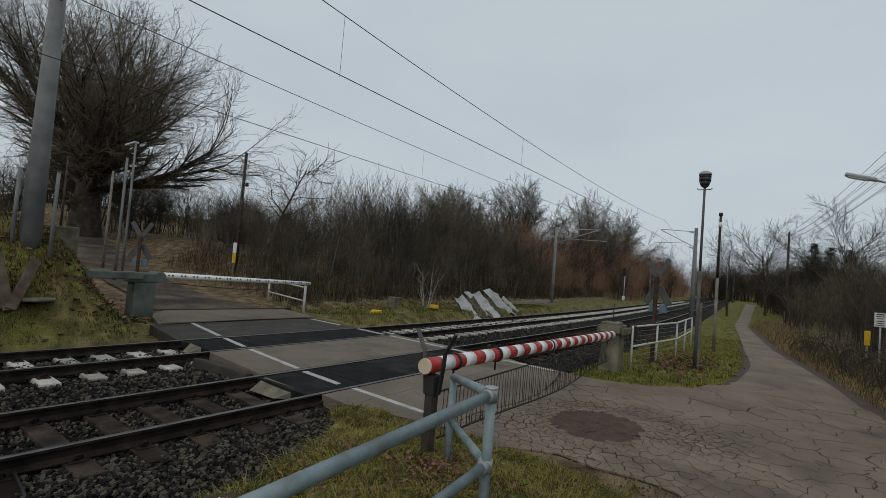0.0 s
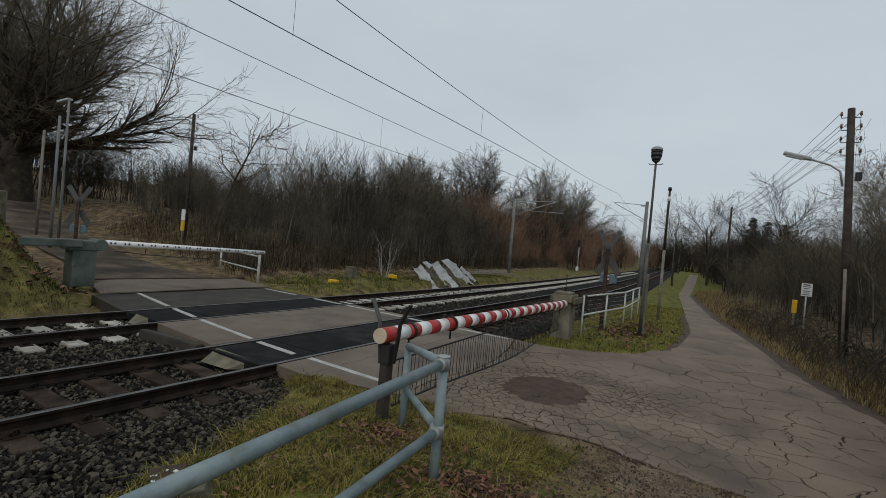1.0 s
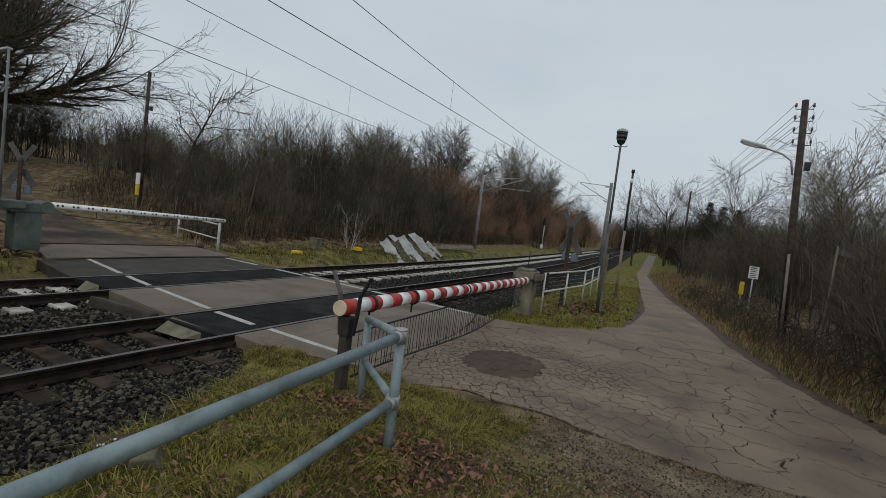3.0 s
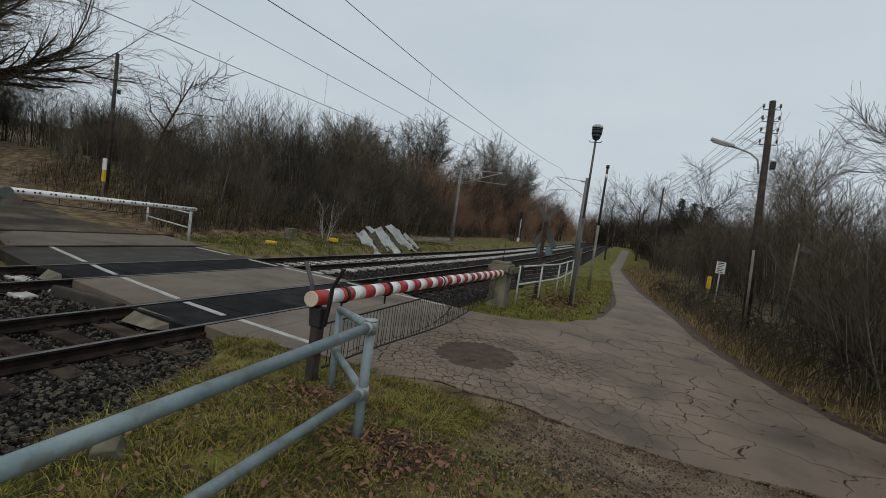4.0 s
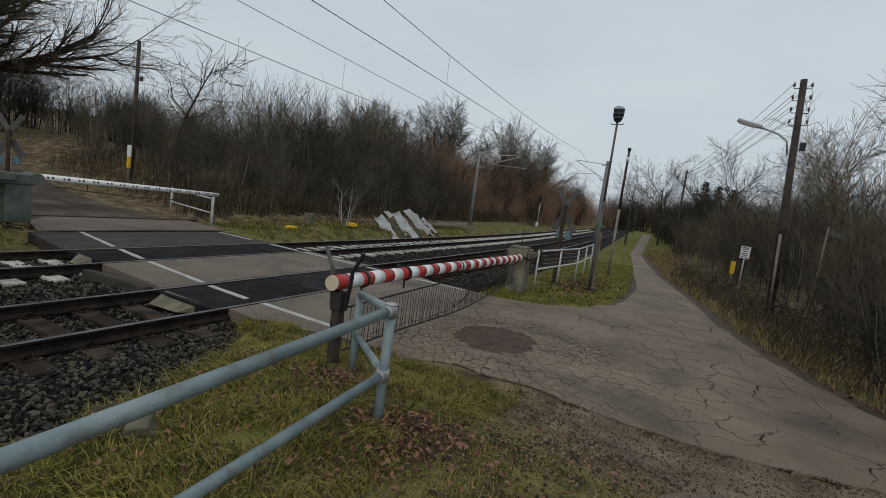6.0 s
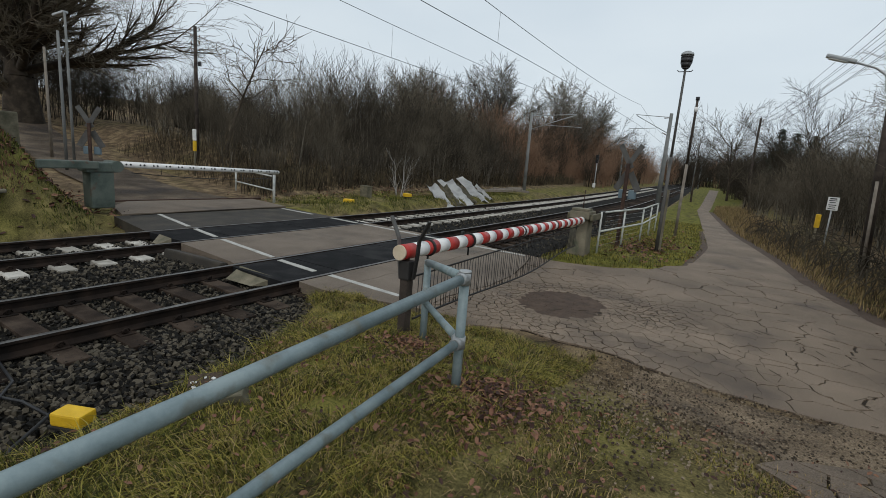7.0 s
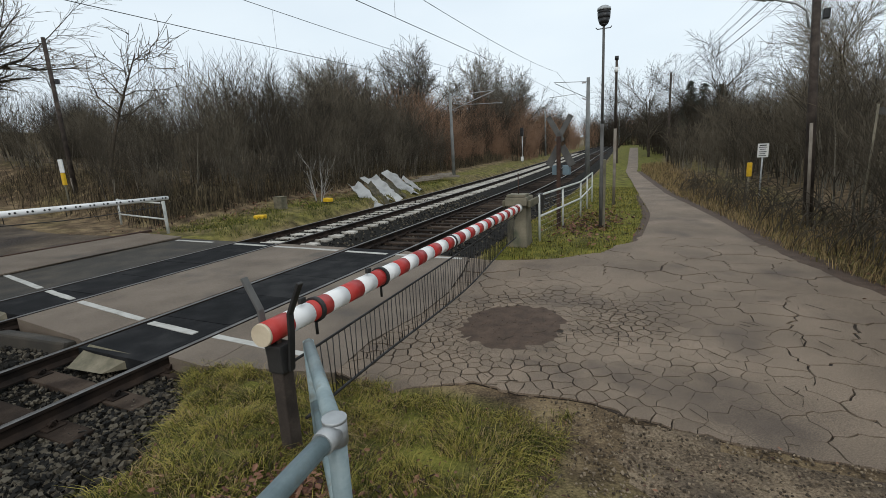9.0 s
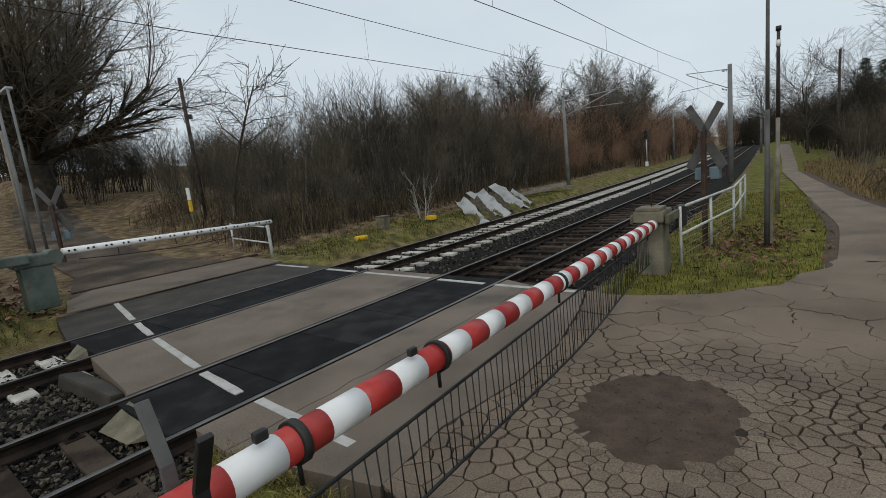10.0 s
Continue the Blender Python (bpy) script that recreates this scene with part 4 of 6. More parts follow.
crossbuck(2.8, 14.8, 0.1, 2.3, -12, "weathered railway crossing cross on a rusty post", "sign_back")
crossbuck(-13.0, 7.25, 1.0, 1.4, 50, "weathered railway crossing cross beside the far road", "sign_back")


def globe_lamp():
    t = thing("street_lamp", 3.92, 14.7, 0.05, "slim dark street lamp with a barrel shaped head", "street lamp")
    bm = B()
    rod(bm, (0, 0, -0.2), (0, 0, 2.6), 0.05, 0.042, n=12)
    rod(bm, (0, 0, 2.6), (0, 0, 4.92), 0.036, 0.03, n=12)
    part("pole", bm, "sign_back", t)
    bm = B()
    box(bm, (0.03, 0.06, 0.75), (0.14, 0.12, 1.9), bevel=0.015)
    part("concrete_stub", bm, "concrete", t, "grey concrete stub")
    bm = B()
    for s in (-1, 1):
        tube(bm, [(0, 0, 4.86), (s * 0.15, 0, 4.86), (s * 0.19, 0, 4.9)], 0.012, 6)
    part("bracket", bm, "dark_steel", t)
    bm = B()
    rings = [(0.05, 4.92), (0.10, 4.96), (0.145, 5.08), (0.155, 5.2), (0.15, 5.27)]
    for (ra, za), (rb, zb) in zip(rings, rings[1:]):
        rod(bm, (0, 0, za), (0, 0, zb), ra, rb, n=16)
    part("lamp_body", bm, "black_plastic", t)
    bm = B()
    rod(bm, (0, 0, 5.27), (0, 0, 5.33), 0.165, 0.155, n=16)
    rod(bm, (0, 0, 5.33), (0, 0, 5.38), 0.155, 0.07, n=16)
    part("lamp_lid", bm, "lamp_grey", t, "pale grey lid")


globe_lamp()


def thin_pole(x, y, z, h, r, label, mat="pole_wood", pale=0.0, rx=0.0, ry=0.0):
    t = thing("pole", x, y, z, label, "pole")
    m = Matrix.Rotation(radians(ry), 4, "Y") @ Matrix.Rotation(radians(rx), 4, "X")
    bm = B()
    rod(bm, m @ Vector((0, 0, pale - 0.2 if not pale else pale)), m @ Vector((0, 0, h)), r, r * 0.8, n=12)
    part("shaft", bm, mat, t)
    if pale:
        bm = B()
        rod(bm, m @ Vector((0, 0, -0.3)), m @ Vector((0, 0, pale)), r * 1.03, r, n=12)
        part("pale_foot", bm, "pale_wood", t, "pale bleached lower end")
    return t


p = thin_pole(3.8, 19.6, 0, 4.85, 0.05, "slender dark pole with a pale foot and white band", "pole_wood", pale=2.6)
bm = B()
rod(bm, (0, 0, 4.45), (0, 0, 4.62), 0.058, n=12)
part("white_band", bm, "white_paint", p)
bm = B()
rod(bm, (0, 0, 4.85), (0, 0, 4.97), 0.065, n=12)
part("cap", bm, "black_plastic", p)


def utility_pole(x, y, z, h, rz, label, arm=True, lean=(0.0, 0.0), pale=2.0):
    """Wooden telegraph pole with insulators and a street lamp on an arm."""
    t = thing("utility_pole", x, y, z, label, "utility pole", "poles along the lane", rz=rz)
    top = Vector((lean[0], lean[1], h))
    bm = B()
    rod(bm, (0, 0, -0.5), top, 0.105, 0.08, n=14)
    part("pole", bm, "pole_wood", t)
    bm = B()
    f = pale / h
    tube(bm, [(-0.04, -0.115, -0.2), (lean[0] * f - 0.04, lean[1] * f - 0.11, pale)], 0.035, 8)
    part("cable_guard", bm, "pale_wood", t, "pale cable guard on the pole")
    for k in range(4):
        zz = h - 0.18 - 0.33 * k
        f = zz / h
        for s in (-1, 1):
            c = Vector((lean[0] * f + s * 0.2, lean[1] * f, zz))
            bm = B()
            tube(bm, [c - Vector((s * 0.14, 0, 0.06)), c - Vector((0, 0, 0.06)), c], 0.012, 6)
            hook = part("hook", bm, "dark_steel", t)
            bm = B()
            rod(bm, c, c + Vector((0, 0, 0.1)), 0.032, 0.024, n=10)
            part("insulator", bm, "insulator", hook)
    if arm:
        zz = h - 1.55
        a = Vector((lean[0] * zz / h, lean[1] * zz / h, zz))
        bm = B()
        tube(bm, [a + Vector((-0.11, 0, -0.5)), a + Vector((-0.18, 0, -0.12)), a + Vector((-0.4, 0, 0.06)), a + Vector((-0.85, 0, 0.22))], 0.026, 10)
        part("lamp_arm", bm, "galvanised", t)
        bm = B()
        m = Matrix.Translation(a + Vector((-1.12, 0, 0.31))) @ Matrix.Rotation(radians(16), 4, "Y")
        box(bm, (0, 0, 0), (0.66, 0.2, 0.09), m, bevel=0.035)
        head = part("lamp_head", bm, "lamp_grey", t, "flat grey street lamp head")
        bm = B()
        box(bm, (-0.05, 0, -0.055), (0.42, 0.15, 0.03), m, bevel=0.012)
        part("lamp_lens", bm, "sign_white", head)
        bm = B()
        box(bm, (a.x + 0.19, a.y, zz - 0.25), (0.14, 0.16, 0.22), bevel=0.02)
        part("junction_box", bm, "black_plastic", t)
    return t


utility_pole(8.6, 15.6, 0.38, 6.2, 0, "dark wooden utility pole with street lamp and insulators", lean=(-0.26, 0.4), pale=2.0)
utility_pole(-18.9, 14.4, 1.0, 6.75, 40, "dark wooden utility pole with street lamp beside woods", lean=(0.0, 0.0), pale=0.8)
utility_pole(5.6, 46.0, 0.0, 7.2, 0, "distant wooden utility pole above the lane", arm=False, pale=1.0)
utility_pole(3.2, 76.0, 0.0, 7.2, 0, "distant wooden utility pole above the lane", arm=False, pale=1.0)
name_post = thin_pole(9.0, 13.6, 0.3, 2.35, 0.024, "thin grey steel post with a small plate in the bushes", "concrete", ry=1)
bm = B()
box(bm, (-0.18, 0.04, 2.2), (0.36, 0.03, 0.13), pose(0, 0, 0, 0, 12, 20), bevel=0.006)
part("name_plate", bm, "sign_back", name_post, "small weathered plate")
thin_pole(-13.4, 6.7, 1.0, 4.2, 0.05, "grey steel lamp pole by the far road", "concrete_mast")
far_lamp = thin_pole(-13.9, 7.1, 1.1, 4.8, 0.045, "thin grey street lamp pole by the far road", "concrete_mast")
bm = B()
box(bm, (0.25, 0.1, 4.82), (0.62, 0.18, 0.08), pose(0, 0, 0, 0, -8, 10), bevel=0.03)
part("lamp_head", bm, "lamp_grey", far_lamp, "flat grey lamp head")
thin_pole(-15.5, 7.0, 1.3, 3.6, 0.05, "grey thin pole by the far road", "pale_wood")
thin_pole(-23.0, 7.5, 2.6, 3.6, 0.06, "dark thin pole on the bank", "pole_wood")


def span(name, a, b, sag, r, label, cat, group=""):
    bm = B()
    a, b = Vector(a), Vector(b)
    tube(bm, [a.lerp(b, k / 14) - Vector((0, 0, sag * 4 * (k / 14) * (1 - k / 14))) for k in range(15)], r, 5)
    ob = part(name, bm, "wire")
    return tagged(ob, label, cat, group)


for k in range(4):
    for s in (-1, 1):
        if k == 3 and s == 1:
            continue
        za, zb = 0.38 + 6.2 - 0.1 - 0.33 * k, 7.2 - 0.1 - 0.33 * k
        span("overhead_line", (8.34 + s * 0.2, 16.0, za), (5.6 + s * 0.2, 46.0, zb), 0.3, 0.007, "thin dark overhead line along the lane", "cable", "lane lines")
        span("overhead_line", (5.6 + s * 0.2, 46.0, zb), (3.2 + s * 0.2, 76.0, zb), 0.3, 0.007, "thin dark overhead line along the lane", "cable", "lane lines")
for k in range(3):
    span("overhead_line", (-18.9, 14.4, 7.6 - 0.33 * k), (-46, 11.0 + 0.4 * k, 9.6 - 0.33 * k), 0.5, 0.01, "thin dark overhead line beside the far road", "cable", "far lines")


def notice(x, y, z):
    t = thing("notice_board", x, y, z, "small white notice board on a thin post", "sign", rz=-4)
    bm = B()
    rod(bm, (0, 0, -0.2), (0, 0, 1.86), 0.025, n=8)
    part("post", bm, "galvanised", t)
    bm = B()
    box(bm, (0, -0.035, 1.66), (0.29, 0.02, 0.42), bevel=0.006)
    board = part("board", bm, "sign_white", t)
    for k, (wd, zz) in enumerate(((0.18, 1.82), (0.21, 1.76), (0.16, 1.70), (0.2, 1.62), (0.15, 1.56), (0.19, 1.50))):
        bm = B()
        box(bm, (-0.01, -0.047, zz), (wd, 0.004, 0.022 if k else 0.035))
        part("text_bar", bm, "dark_steel", board)


def marker_post(x, y, z, h, label, white):
    """Yellow marker tube on a post, some with a white plate above."""
    t = thing("marker_post", x, y, z, label, "marker post")
    bm = B()
    rod(bm, (0, 0, -0.2), (0, 0, h - 0.3), 0.032, n=8)
    part("post", bm, "old_concrete", t)
    bm = B()
    box(bm, (0, 0, h - 0.22), (0.15, 0.11, 0.46), bevel=0.025)
    part("yellow_cap", bm, "yellow_paint", t)
    if white:
        bm = B()
        box(bm, (0, 0, h + 0.27), (0.24, 0.06, 0.5), bevel=0.02)
        part("white_plate", bm, "sign_white", t)


notice(8.17, 19.5, 0.0)
marker_post(7.97, 20.4, -0.1, 1.34, "yellow gas pipeline marker on a grey post", False)
marker_post(-15.4, 12.25, 0.72, 1.35, "yellow pipeline marker post with a white plate", True)


# ---- overhead line of the railway ----
def mast(x, y, z, top, arm, label, r=0.16):
    """Concrete mast with a cantilever over its track."""
    t = thing("catenary_mast", x, y, z, label, "catenary mast", "catenary masts")
    bm = B()
    rod(bm, (0, 0, -0.6), (0, 0, top - z), r, r * 0.62, n=16)
    part("mast", bm, "concrete_mast", t)
    if arm:
        for a, b, rr in (((0, 0, top - z - 0.25), (arm, 0, top - z - 0.1), 0.022), ((0, 0, top - z - 1.3), (arm * 0.98, 0, top - z - 0.16), 0.024), ((arm * 0.35, 0, top - z - 0.95), (arm * 1.15, 0, top - z - 1.05), 0.018)):
            bm = B()
            rod(bm, a, b, rr, n=8)
            part("cantilever_tube", bm, "galvanised", t)
        for zz in (top - z - 0.25, top - z - 1.3):
            bm = B()
            for k in range(4):
                rod(bm, (arm * (0.07 + 0.03 * k), 0, zz - 0.05 + 0.03 * k * (zz < top - z - 1)), (arm * (0.085 + 0.03 * k), 0, zz - 0.05 + 0.03 * k * (zz < top - z - 1) + 0.004), 0.05, n=8)
            part("insulator", bm, "insulator", t)


def line_x(y, c):
    return c + bend(y)


mast(0.7, 35.1, -0.2, 6.2, -2.2, "grey concrete catenary mast with cantilever beside the track", 0.17)
mast(-9.7, 36.5, 0.0, 6.3, 3.6, "grey concrete catenary mast with cantilever beside the track", 0.15)
mast(-8.62, 3.2, 1.2, 9.2, 3.2, "tall thick concrete catenary mast on the bank", 0.24)
mast(bend(75) + 2.2, 75.0, -0.1, 6.9, -2.6, "distant concrete catenary mast beside the track", 0.16)
mast(bend(78) - 8.2, 78.0, 0.0, 6.9, 3.2, "distant concrete catenary mast beside the track", 0.16)
mast(bend(120) + 2.2, 120.0, -0.1, 6.9, -2.6, "distant concrete catenary mast beside the track", 0.16)
for dx in (-0.38, 0.36):
    bm = B()
    rod(bm, (0, 0, -0.3), (0, 0, 1.75), 0.04, n=8)
    ob = part("guard_post", bm, "concrete_mast")
    ob.location = (-8.4 + dx * 0.3, 3.2 + dx * 0.9, 1.95)
    tagged(ob, "pale narrow post clasping the concrete mast", "post")

for c, cz, mz, nm in ((-0.75, 5.5, 6.8, "near"), (-4.61, 5.28, 6.5, "far")):
    y0s = [-34, 2.0, 35.5, 76, 120]
    for ya, yb in zip(y0s, y0s[1:]):
        sag = (0.6 if c > -2 else 0.3) if yb < 100 else 0.4
        for base, sg, r in ((cz, 0.05, 0.0085), (mz, sag, 0.0085)):
            bm = B()
            n = 22
            tube(bm, [(line_x(lerp(ya, yb, k / n), c), lerp(ya, yb, k / n), base - sg * 4 * (k / n) * (1 - k / n)) for k in range(n + 1)], r, 5)
            tagged(part("contact_wire" if base == cz else "carrier_wire", bm, "wire"), "dark overhead traction wire above the track", "wire", "traction wires")
        y = ya + 3.5
        while y < yb - 2:
            k = (y - ya) / (yb - ya)
            top = mz - sag * 4 * k * (1 - k)
            bm = B()
            rod(bm, (line_x(y, c), y, cz - 0.05), (line_x(y, c), y, top), 0.0045, n=4)
            tagged(part("dropper", bm, "wire"), "thin dropper between the traction wires", "wire", "droppers")
            y += 7.2


def signal(x, y):
    t = thing("railway_signal", x, y, 0, "dark railway light signal on a thin mast", "signal")
    bm = B()
    rod(bm, (0, 0, -0.2), (0, 0, 3.4), 0.06, n=8)
    part("mast", bm, "galvanised", t)
    bm = B()
    box(bm, (0, -0.1, 3.55), (0.36, 0.2, 0.95), bevel=0.05)
    part("signal_head", bm, "black_plastic", t)
    for zz in (3.25, 3.55, 3.85):
        bm = B()
        rod(bm, (0, -0.2, zz), (0, -0.34, zz), 0.09, 0.1, n=10)
        part("visor", bm, "black_plastic", t)
    bm = B()
    box(bm, (0, -0.12, 0.45), (0.3, 0.2, 0.5), bevel=0.02)
    part("base_plate", bm, "sign_white", t)


signal(-10.0, 58.0)


# ---- small things beside the line ----
def cable_box(x, y, z, s, mat, label, rz=0):
    t = thing("cable_box", x, y, z, label, "cable box", rz=rz)
    bm = B()
    box(bm, (0, 0, s[2] / 2), s, bevel=0.015)
    part("case", bm, mat, t)
    bm = B()
    box(bm, (0, 0, s[2] + 0.02), (s[0] * 1.12, s[1] * 1.12, 0.04), bevel=0.01)
    part("lid", bm, mat, t)


def ydrum(x, y, z, label, rz=0, s=1.0):
    """A yellow axle counter box on a short foot."""
    t = thing("trackside_box", x, y, z, label, "trackside box", "yellow boxes", rz=rz)
    bm = B()
    box(bm, (0, 0, 0.22 * s), (0.42 * s, 0.26 * s, 0.17 * s), bevel=0.03 * s)
    part("housing", bm, "yellow_paint", t)
    bm = B()
    box(bm, (0, 0, 0.12 * s), (0.46 * s, 0.3 * s, 0.025), bevel=0.005)
    part("rim", bm, "dark_steel", t)
    for sx in (-0.12, 0.12):
        bm = B()
        rod(bm, (sx * s, 0, -0.15), (sx * s, 0, 0.12 * s), 0.03, n=8)
        part("foot", bm, "dark_steel", t)


cable_box(-9.35, 17.05, -0.15, (0.42, 0.36, 0.72), "old_concrete", "grey weathered concrete cable box on the verge")
ydrum(-8.33, 14.86, -0.15, "yellow trackside box on the grass verge", 20)
ydrum(-8.3, 18.9, 0.02, "yellow trackside box on the grass verge", -15)
ydrum(2.3, 1.2, 0.05, "yellow trackside box by the near rail", 25, 0.55)
ydrum(-1.55, 1.6, -0.22, "yellow rail contact fixed at the rail web", 90, 0.35)
bm = B()
rod(bm, (0, 0, -0.03), (0, 0, 0.035), 0.36, 0.35, n=24)
ob = part("manhole_cover", bm, "old_concrete")
ob.location = (-7.6, 3.2, height(-7.6, 3.2) + 0.03)
tagged(ob, "round grey concrete manhole cover in the grass", "manhole cover")
bm = B()
box(bm, (0, 0, 0), (0.15, 0.12, 0.12), bevel=0.012)
for v in bm.verts:
    v.co += Vector((noise.noise(v.co * 9), noise.noise(v.co * 9 + Vector((5, 0, 0))), 0)) * 0.05
ob = part("stone_block", bm, "old_concrete")
ob.matrix_world = pose(3.36, 1.72, height(3.36, 1.72) + 0.04, 6, -4, 50)
tagged(ob, "flat mossy concrete block sunk in the grass", "stone")
bm = B()
box(bm, (0, 0, 0), (0.4, 0.22, 0.04), bevel=0.015)
ob = part("concrete_plate", bm, "mud")
ob.matrix_world = pose(3.08, 1.68, height(3.08, 1.68) + 0.02, 2, 4, -35)
tagged(ob, "dark broken concrete plate with pale chips", "concrete plate")
for i in range(11):
    bm = B()
    box(bm, (0, 0, 0), (0.018 + 0.012 * (i % 3), 0.016 + 0.008 * (i % 2), 0.008), bevel=0.003)
    chip = part("chip", bm, "sign_white", ob)
    chip.matrix_local = pose(-0.12 + 0.024 * i, 0.07 * math.sin(i * 2.3), 0.025, 4, -3, 40 * i)
for pts, lab in (([(0.1, 1.1, -0.16), (0.6, 1.0, -0.17), (1.1, 1.25, -0.2), (1.5, 1.3, -0.2), (2.1, 0.9, -0.05), (2.7, 0.7, 0.15)], "black cable lying over the ballast"),
                 ([(0.1, 1.35, -0.16), (0.7, 1.3, -0.17), (1.3, 0.9, -0.2), (1.9, 0.4, -0.1), (2.5, 0.2, 0.1)], "black cable lying over the ballast")):
    bm = B()
    tube(bm, [(x, y, z + 0.03) for x, y, z in pts], 0.014, 6)
    tagged(part("cable", bm, "black_plastic"), lab, "cable", "cables in the ballast")


def debris():
    """Slumped pale panels leaning on the slope beside the far track."""
    rng = random.Random(21)
    for i, (x, y, dx, dy, dz, w) in enumerate(((-6.7, 20.5, -2.65, 2.2, 1.0, 0.8), (-6.8, 21.6, -2.0, 1.5, 0.95, 0.4), (-6.9, 22.6, -2.5, 1.6, 1.15, 0.95), (-7.0, 23.8, -1.9, 1.2, 0.85, 0.45), (-7.0, 25.0, -2.5, 1.5, 1.2, 0.8), (-7.1, 26.2, -1.7, 1.0, 0.7, 0.35))):
        ln = Vector((dx, dy, dz)).length
        bm = B()
        n = 12
        for j in range(n + 1):
            for k in range(5):
                bm.verts.new((j / n * ln, (k / 4 - 0.5) * w * rng.uniform(0.88, 1.12), 0.10 * math.sin(k * 1.9 + i) + noise.noise((j * 0.45, k * 0.6, i)) * 0.12))
        bm.verts.ensure_lookup_table()
        for j in range(n):
            for k in range(4):
                q = j * 5 + k
                bm.faces.new((bm.verts[q], bm.verts[q + 1], bm.verts[q + 6], bm.verts[q + 5])).smooth = True
        bmesh.ops.solidify(bm, geom=list(bm.faces), thickness=0.05)
        ob = part("discarded_panel", bm, "tarp" if i not in (1, 3) else "old_concrete")
        ax = Vector((dx, dy, dz)).normalized()
        ay = Vector((0, 0, 1)).cross(ax).normalized()
        m = Matrix((ax, ay, ax.cross(ay))).transposed().to_4x4()
        ob.matrix_world = Matrix.Translation((x + bend(y), y, height(x + bend(y), y) + 0.08)) @ m
        tagged(ob, "pale grey discarded panel lying on the bank" if i not in (1, 3) else "dark weathered panel lying on the bank", "panel", "discarded panels")
    for i in range(6):
        bm = B()
        box(bm, (0, 0, 0), (rng.uniform(1.2, 2.2), 0.24, 0.16), bevel=0.015)
        ob = part("old_sleeper", bm, "pale_wood")
        ob.matrix_world = pose(-8.6 + rng.uniform(-0.7, 0.7), 29.5 + 0.7 * i, 0.28 + 0.1 * (i % 2), 0, rng.uniform(-4, 4), rng.uniform(10, 80))
        tagged(ob, "old pale timber sleeper stacked on the verge", "timber", "old timbers")


debris()
# low wall and planks on the bank
bm = B()
box(bm, (0, 0, 0), (0.35, 3.2, 0.9), bevel=0.03)
ob = part("low_wall", bm, "old_concrete")
ob.matrix_world = pose(-10.6, 2.0, 2.25, 0, 0, 3)
tagged(ob, "low mossy concrete wall on top of the bank", "wall")
bm = B()
box(bm, (0, 0, 0), (0.5, 0.7, 0.9), bevel=0.04)
ob = part("concrete_block", bm, "old_concrete")
ob.matrix_world = pose(-9.5, 4.0, 2.0, 0, 0, 0)
tagged(ob, "mossy concrete block beside the mast", "concrete block")
for i, (y, rx) in enumerate(((2.35, 24), (2.6, 8), (2.95, -24))):
    bm = B()
    box(bm, (0, 0, 0), (0.06, 0.2, 1.25), bevel=0.012)
    ob = part("plank", bm, "old_plank")
    ob.matrix_world = pose(-7.55, y, height(-7.55, y) + 0.45, rx, -20, 8)
    tagged(ob, "old wooden plank leaning on the grassy bank", "plank", "planks on the bank")


# ---- bare winter trees and shrubs ----
def branch_mesh(segs, sides):
    """Tapered prisms for a list of branch pieces (start, end, radius, radius)."""
    a = np.array([s[0] for s in segs])
    b = np.array([s[1] for s in segs])
    ra = np.array([s[2] for s in segs])[:, None, None]
    rb = np.array([s[3] for s in segs])[:, None, None]
    d = b - a
    d /= np.linalg.norm(d, axis=1)[:, None] + 1e-9
    ref = np.where(np.abs(d[:, 2:3]) > 0.9, np.array([[1.0, 0, 0]]), np.array([[0, 0, 1.0]]))
    u = np.cross(d, ref)
    u /= np.linalg.norm(u, axis=1)[:, None]
    v = np.cross(d, u)
    ang = 2 * np.pi * np.arange(sides) / sides
    ring = np.cos(ang)[None, :, None] * u[:, None, :] + np.sin(ang)[None, :, None] * v[:, None, :]
    verts = np.concatenate([a[:, None, :] + ring * ra, b[:, None, :] + ring * rb], axis=1).reshape(-1, 3)
    k = np.arange(sides)
    quad = np.stack([k, (k + 1) % sides, (k + 1) % sides + sides, k + sides], axis=1)
    faces = (quad[None] + (np.arange(len(segs)) * 2 * sides)[:, None, None]).reshape(-1, 4)
    me = bpy.data.meshes.new("branches")
    me.from_pydata(verts.tolist(), [], faces.tolist())
    me.polygons.foreach_set("use_smooth", [True] * len(me.polygons))
    me.update()
    return me


